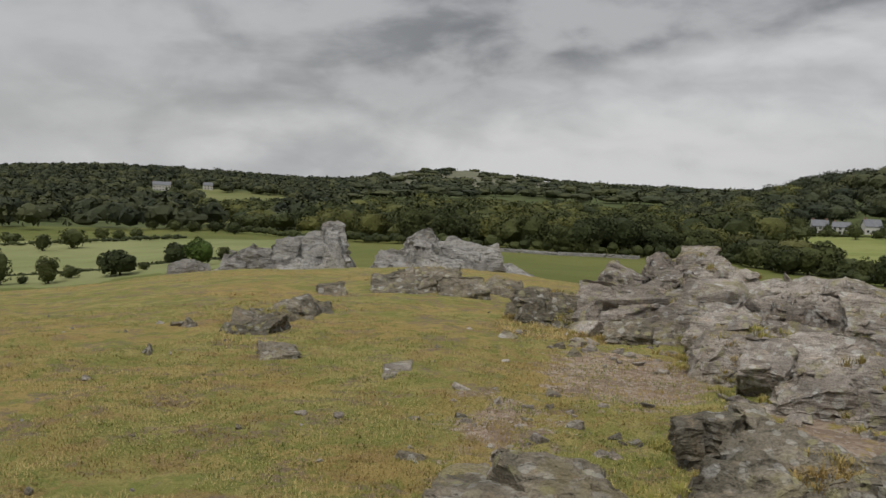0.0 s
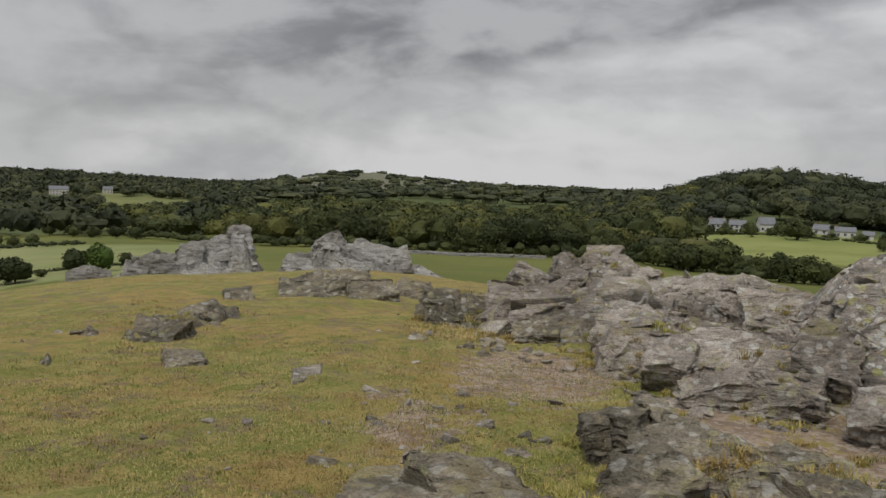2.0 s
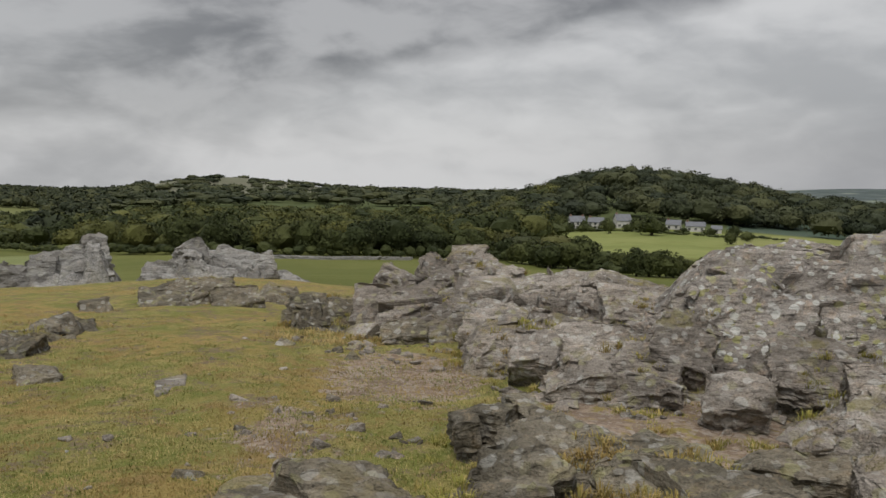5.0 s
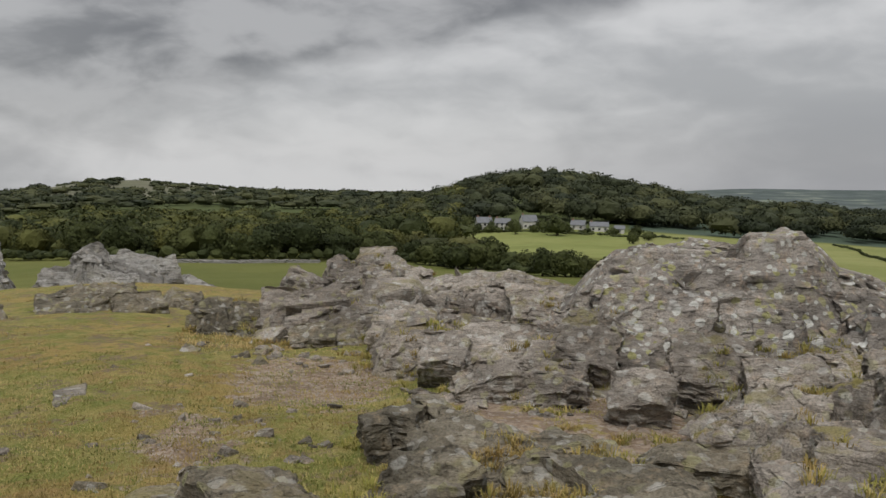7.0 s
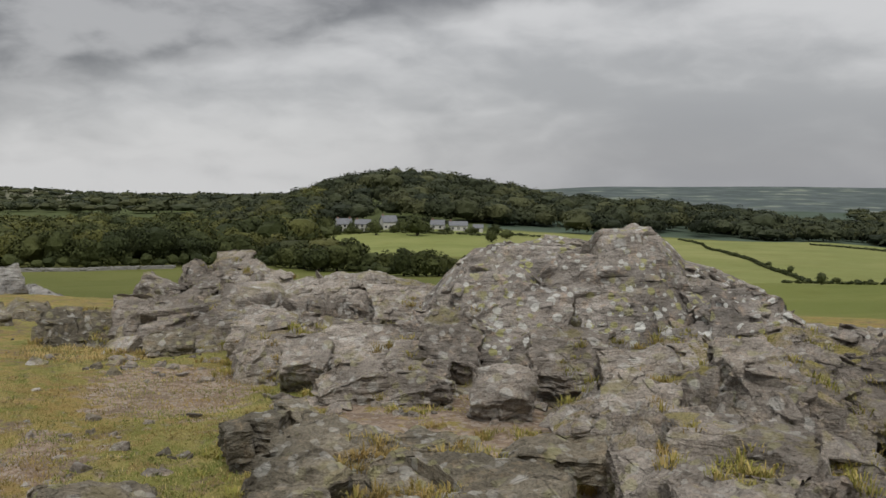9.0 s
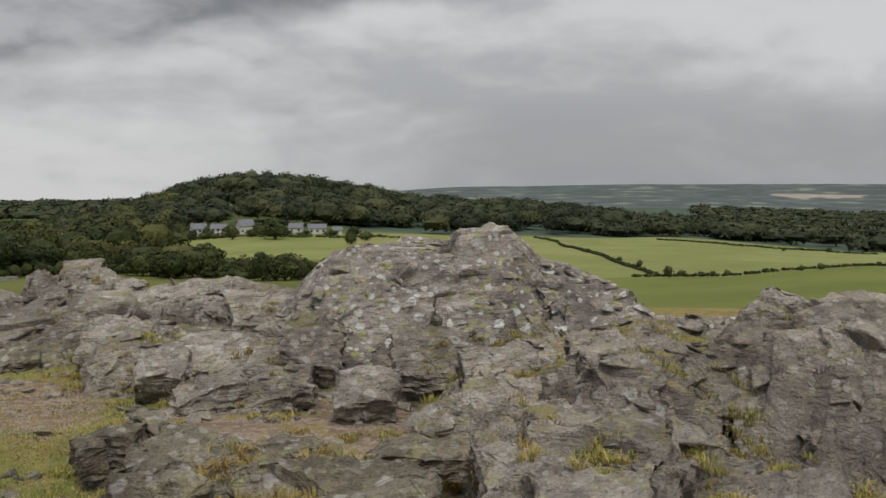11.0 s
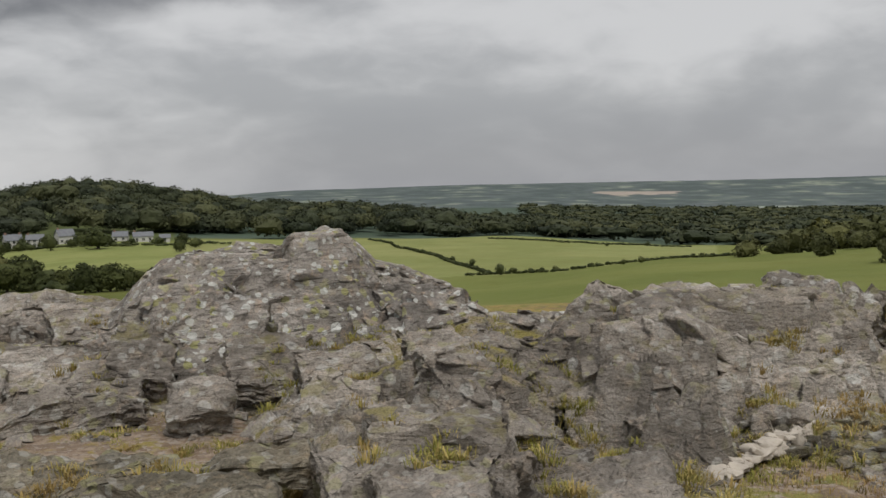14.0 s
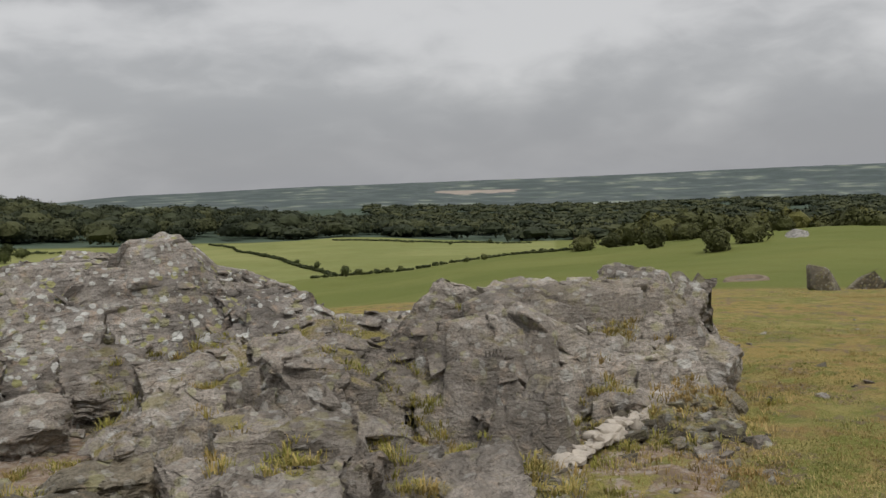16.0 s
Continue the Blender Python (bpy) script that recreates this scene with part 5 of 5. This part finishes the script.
def house(name, label, az, d, w, depth, eaves, ridge, wall_mat, turn=0.0, windows=3, storeys=2, chimneys=1, group=""):
    """A gabled house that fronts the hilltop, its origin at its foot."""
    root = new(name)
    root.location = spot(az, d, 0.3)
    root.rotation_euler = (0, 0, radians(-az + turn))
    tagged(root, label, "house", group)
    bm = bmesh.new()
    box(bm, -w / 2, w / 2, -depth / 2, depth / 2, 0, eaves)
    for x in (-w / 2 + 0.02, w / 2 - 0.02):
        t = [bm.verts.new((x + s, y, z)) for s in (-0.02, 0.02) for y, z in ((-depth / 2, eaves), (depth / 2, eaves), (0, ridge))]
        bm.faces.new(t[:3]), bm.faces.new(t[3:][::-1])
    part("wall", bm, wall_mat, root)
    bm = bmesh.new()
    over = 0.35
    for s in (-1, 1):
        lo, hi = (s * (depth / 2 + over), eaves - over * (ridge - eaves) / (depth / 2)), (0, ridge)
        vs = []
        for x in (-w / 2 - over, w / 2 + over):
            for (yy, zz), lift in (((lo), 0), ((hi), 0), ((hi), 0.2), ((lo), 0.2)):
                vs.append(bm.verts.new((x, yy, zz + lift)))
        for q in ((0, 1, 2, 3), (7, 6, 5, 4), (0, 4, 5, 1), (1, 5, 6, 2), (2, 6, 7, 3), (3, 7, 4, 0)):
            bm.faces.new([vs[i] for i in q])
    bmesh.ops.recalc_face_normals(bm, faces=bm.faces)
    roof = part("roof", bm, SLATE, root)
    for c in range(chimneys):
        bm = bmesh.new()
        x = (-w / 2 + 0.6) if c == 0 else w / 2 - 0.6
        box(bm, x - 0.4, x + 0.4, -0.3, 0.3, ridge - 0.6, ridge + 0.9)
        box(bm, x - 0.48, x + 0.48, -0.38, 0.38, ridge + 0.75, ridge + 0.9)
        part("chimney", bm, BRICK, roof)
    for k in range(windows):
        for j in range(storeys):
            x = -w / 2 + w * (k + 0.5) / windows
            z = 0.9 + j * (eaves - 0.6) / storeys
            bm = bmesh.new()
            box(bm, x - 0.55, x + 0.55, -depth / 2 - 0.05, -depth / 2 + 0.05, z, z + 1.1)
            win = part("window", bm, PANE, root)
            bm = bmesh.new()
            for x0, x1, z0, z1 in ((-0.65, -0.53, 0, 1.1), (0.53, 0.65, 0, 1.1), (-0.65, 0.65, 1.1, 1.2), (-0.65, 0.65, -0.12, 0), (-0.04, 0.04, 0, 1.1)):
                box(bm, x + x0, x + x1, -depth / 2 - 0.1, -depth / 2 - 0.04, z + z0, z + z1)
            part("frame", bm, RENDERED, win)
    return root


village = "cottages below the wooded hill"
house("cottage", "white rendered cottage with grey slate roof among trees", 21.3, 466, 7.0, 6, 4.2, 6.6, RENDERED, 12, 3, 2, 2, village)
house("cottage", "long white cottage with grey roof", 22.45, 464, 7.0, 5.5, 3.8, 5.8, RENDERED, -8, 3, 2, 1, village)
house("cottage", "pale cottage with broad slate roof", 23.95, 467, 7.0, 6.5, 3.8, 6.6, RENDERED, 18, 3, 1, 1, village)
house("cottage", "low grey-roofed cottage by the lawn", 26.9, 470, 6.5, 5.5, 2.6, 4.6, RENDERED, -10, 2, 1, 1, village)
house("cottage", "low white cottage with dark windows", 28.1, 464, 8.5, 5.5, 2.8, 4.6, RENDERED, 5, 3, 1, 1, village)
house("cottage", "small white outbuilding by the trees", 29.3, 462, 4.5, 4, 2.4, 3.8, RENDERED, 0, 1, 1, 0, village)
house("cottage", "grey cottage half hidden in the wood", 17.2, 500, 8, 7, 5, 8.2, MANOR, 10, 2, 2, 2, village)
house("manor_house", "long pale stone manor on the wooded hill", -16.43, 1040, 18, 9, 6.5, 9.5, MANOR, 0, 6, 2, 2)
house("farmhouse", "pale farmhouse at the top of the clearing", -13.87, 1120, 10, 8, 5, 8, MANOR, 8, 3, 2, 1)


# ---------------------------------------------------------------- field wall, pond
def stone_wall():
    r = np.random.default_rng(17)
    root = new("field_wall")
    pts = [spot(a, d) for a, d in ((2.9, 222), (7.3, 226), (11.6, 229))]
    root.location = pts[1]
    tagged(root, "low grey dry-stone wall before the wood", "wall", kind="structure")
    kinds = []
    for k in range(6):
        me = stone_mesh(400 + k, 0.8)
        me.materials.append(WALLSTONE)
        kinds.append(me)
    for p, q in zip(pts, pts[1:]):
        n = 45
        for i in range(n):
            for j in range(2):
                c = p.lerp(q, (i + r.uniform(0, 0.5)) / n)
                ob = new("stone", kinds[r.integers(6)])
                ob.parent = root
                z = float(ground_z(math.degrees(math.atan2(c.x, c.y)), math.hypot(c.x, c.y)))
                ob.matrix_parent_inverse = Matrix.Translation(-root.location)
                ob.matrix_basis = Matrix.LocRotScale((c.x, c.y, z + 0.15 + 0.4 * j), Euler((0, 0, r.uniform(-0.3, 0.3))), Vector((1.0, 0.9, 0.75)))


stone_wall()


def pond():
    root = new("pond")
    c = spot(72.25, 66)
    root.location = c
    tagged(root, "small muddy pond in the green slope", "pond", kind="structure")
    bm = bmesh.new()
    n = 40

    def ring(rad, z, jig):
        return [bm.verts.new((rad * 1.35 * math.cos(i * 6.2832 / n) * (1 + jig * math.sin(3 * i * 6.2832 / n + 1)), rad * 0.9 * math.sin(i * 6.2832 / n), z)) for i in range(n)]
    rings = [ring(1.75, -0.25, 0.1), ring(1.45, 0.2, 0.12), ring(1.15, 0.22, 0.1), ring(0.85, -0.2, 0.08)]
    for u, v in zip(rings, rings[1:]):
        for i in range(n):
            bm.faces.new((u[i], u[(i + 1) % n], v[(i + 1) % n], v[i]))
    part("bank", bm, MUD, root, "trampled brown bank")
    bm = bmesh.new()
    bmesh.ops.create_circle(bm, cap_ends=True, segments=n, radius=0.95, matrix=Matrix.Translation((0, 0, 0.0)) @ Matrix.Diagonal((1.32, 0.88, 1, 1)))
    part("water", bm, WATER, root, "still muddy water")


pond()


hedge("undergrowth", "dark undergrowth along the wood's edge", [(-13, 410), (-9.5, 370), (-4.9, 283), (0.5, 238), (7.3, 234), (13, 238), (16, 258)], 2.6, 3.6, 307)
hedge("undergrowth", "dark undergrowth below the tree row", [(14.8, 255), (18, 226), (22, 220), (25, 200), (29, 210)], 2.0, 2.6, 308)


# ---------------------------------------------------------------- grass blades
def blade_material(name, green, straw, share):
    m = Nodes(name)
    dry = m.calc("ADD", m.island, m.calc("MULTIPLY", m.calc("SUBTRACT", m.noise(0.55, 5, 0.65), 0.5), 2.6))
    col = m.mix(m.ramp(dry, share - 0.2, share + 0.25), green, straw)
    col = m.mix(m.ramp(m.noise(1.3, 4), 0.46, 0.62, 0, 0.7), col, (0.30, 0.19, 0.075))
    col = m.mix(m.ramp(m.noise(3.4, 5, 0.65), 0.5, 0.62, 0, 0.75), col, (0.5, 0.55, 0.45), "MULTIPLY")
    return m.done(col, 0.8, None, 0.2)


TURF_BLADE = blade_material("short_turf_blades", (0.17, 0.19, 0.045), (0.42, 0.34, 0.14), 0.5)
STRAW_BLADE = blade_material("tawny_grass", (0.32, 0.26, 0.09), (0.46, 0.34, 0.15), 0.4)
MOSS_BLADE = blade_material("ledge_grass", (0.25, 0.235, 0.055), (0.42, 0.33, 0.12), 0.6)


def blades(name, label, tufts, mat, seed, per=9):
    """Grass as one mesh. tufts: rows of x, y, z, length, spread."""
    r = np.random.default_rng(seed)
    t = np.repeat(np.asarray(tufts, float), per, axis=0)
    n = len(t)
    ang = r.uniform(0, 6.2832, n)
    out = np.stack([np.cos(ang), np.sin(ang), np.zeros(n)], -1)
    foot = t[:, :3] + out * (t[:, 4] * r.random(n))[:, None]
    ln = t[:, 3] * r.uniform(0.5, 1.2, n)
    lean = r.uniform(0.2, 1.0, n)
    side = np.stack([-out[:, 1], out[:, 0], np.zeros(n)], -1) * (0.0025 + 0.022 * ln)[:, None]
    mid = foot + out * (0.35 * ln * lean)[:, None] + np.array([0, 0, 1]) * (0.6 * ln)[:, None]
    tip = foot + out * (ln * lean)[:, None] + np.array([0, 0, 1]) * (0.9 * ln * (1.15 - 0.6 * lean))[:, None]
    v = np.stack([foot - side, foot + side, mid + side * 0.7, tip, mid - side * 0.7], 1).reshape(-1, 3)
    base = (np.arange(n) * 5)[:, None]
    me = mesh_of(name, v, base + np.array([[0, 1, 2, 4]]), mat, False, base + np.array([[4, 2, 3]]))
    return tagged(new(name, me), label, "grass", kind="stuff")


def turf(a0, a1, d0, d1, n, length, seed, spread=0.06, patchy=-1.0):
    r = np.random.default_rng(seed)
    a = r.uniform(a0, a1, n)
    d = d0 * (d1 / d0) ** r.random(n)
    x, y = d * np.sin(np.radians(a)), d * np.cos(np.radians(a))
    ok = fbm(x * 0.9, y * 0.9, seed) > patchy
    a, d, x, y = a[ok], d[ok], x[ok], y[ok]
    ln = length * r.uniform(0.6, 1.3, len(a))
    return np.stack([x, y, ground_z(a, d) - 0.005, ln, np.full(len(a), spread)], -1)


blades("turf_grass", "short dry turf with green and straw blades", np.vstack([turf(-28, 18, 3.6, 14, 24000, 0.026, 51, 0.1, -0.15), turf(70, 84, 4.2, 14, 8000, 0.026, 52, 0.1, -0.15)]), TURF_BLADE, 53, 6)
blades("tawny_grass", "longer tawny grass round the rocks", np.vstack([
    turf(-15, -3, 8.2, 15.2, 700, 0.055, 54, 0.1, 0.15), turf(3.5, 10, 10.4, 12.2, 300, 0.055, 55, 0.1), turf(0, 12, 3.5, 5.3, 260, 0.07, 56, 0.06, 0.1),
    turf(62, 75, 5.0, 8.4, 420, 0.05, 57, 0.09, 0.1), turf(-22, 14, 18, 30, 1500, 0.045, 58, 0.2, 0.05), turf(73, 82, 20, 32, 700, 0.045, 59, 0.2, 0.05)]), STRAW_BLADE, 60, 10)


def settle():
    """Grass in the clefts of the rocks, and rubble shed on their ledges."""
    bpy.context.view_layer.update()
    # a height map of the rocks, and which rock tops each cell
    cell, nx, ny = 0.06, 260, 280
    gx, gy = np.meshgrid(np.arange(nx) * cell - 2, np.arange(ny) * cell, indexing="ij")
    high = -0.0021 * (gx * gx + gy * gy)
    owner = np.full(high.shape, -1)
    rocks = []
    for ob in scene.objects:
        if ob.name.split(".")[0] == "slab" or ob.name.startswith(("rock_", "great_", "fore", "split_", "leaning_crag", "rubble")):
            v = np.empty(len(ob.data.vertices) * 3, np.float32)
            ob.data.vertices.foreach_get("co", v)
            m = np.array(ob.matrix_world)
            v = v.reshape(-1, 3) @ m[:3, :3].T + m[:3, 3]
            i, j = ((v[:, 0] + 2) / cell + 0.5).astype(int), (v[:, 1] / cell + 0.5).astype(int)
            ok = (i >= 0) & (i < nx) & (j >= 0) & (j < ny)
            mine = np.full(high.shape, -9.0)
            np.maximum.at(mine, (i[ok], j[ok]), v[ok, 2])
            owner = np.where(mine > high, len(rocks), owner)
            high = np.maximum(high, mine)
            rocks.append(ob)
    slope_x, slope_y = np.gradient(high, cell)

    def drop(x, y):
        """The place, the slope and the rock under a point of the plan."""
        i, j = int(min(max((x + 2) / cell + 0.5, 0), nx - 1)), int(min(max(y / cell + 0.5, 0), ny - 1))
        n = Vector((-slope_x[i, j], -slope_y[i, j], 1)).normalized()
        return Vector((x, y, high[i, j])), n, rocks[owner[i, j]] if owner[i, j] >= 0 else None
    r = np.random.default_rng(88)
    tufts = []
    for a0, a1, d0, d1, count in ((13, 36, 4.0, 7.4, 800), (34, 58, 4.0, 9.0, 1300), (14, 30, 7.2, 12.5, 700), (4, 20, 9.5, 14, 400), (56, 74, 4.2, 8.4, 600)):
        for _ in range(count):
            a, d = radians(r.uniform(a0, a1)), r.uniform(d0, d1)
            x, y = d * math.sin(a), d * math.cos(a)
            p, n, ob = drop(x, y)
            if ob is None and r.random() < 0.5:
                continue
            near = [drop(x + 0.3 * math.cos(t), y + 0.3 * math.sin(t))[0].z for t in (0, 1.57, 3.14, 4.71)]
            if n.z > 0.6 and p.z < sum(near) / 4 - 0.035:
                for _ in range(3):
                    q = drop(x + r.normal(0, 0.06), y + r.normal(0, 0.06))[0]
                    if abs(q.z - p.z) < 0.08:
                        tufts.append((q.x, q.y, q.z - 0.01, r.uniform(0.03, 0.08), 0.07))
    LEDGE.extend(tufts)
    for a0, a1, d0, d1, count, small, large in ((34, 54, 6.4, 9.6, 170, 0.07, 0.3), (16, 34, 7.0, 9.6, 110, 0.07, 0.28), (8, 26, 9.6, 13, 90, 0.1, 0.4), (60, 73, 5.0, 7.6, 80, 0.06, 0.3), (12, 36, 4.4, 7.0, 50, 0.05, 0.2), (41, 53, 8.4, 10.6, 110, 0.08, 0.3)):
        for _ in range(count):
            a, d = radians(r.uniform(a0, a1)), r.uniform(d0, d1)
            p, n, ob = drop(d * math.sin(a), d * math.cos(a))
            if n.z < 0.6 or ob is None:
                continue
            root = ob.parent or ob
            kinds = block_meshes(root.data.materials[0])
            size = small + (large - small) * r.random() ** 2
            tip = Vector((0, 0, 1)).rotation_difference(n).to_matrix() @ Euler((r.normal(0.1, 0.18), r.normal(0, 0.18), -a + r.normal(0, 0.5))).to_matrix()
            piece = new("block", kinds[r.integers(16)])
            piece.parent = root
            piece.matrix_basis = Matrix.LocRotScale(p - n * 0.04 * size, tip.to_quaternion(), Vector((1, 1, 0.75)) * size)


settle()
blades("ledge_grass", "yellow-green grass tufts in the rock ledges", LEDGE, MOSS_BLADE, 61, 26)
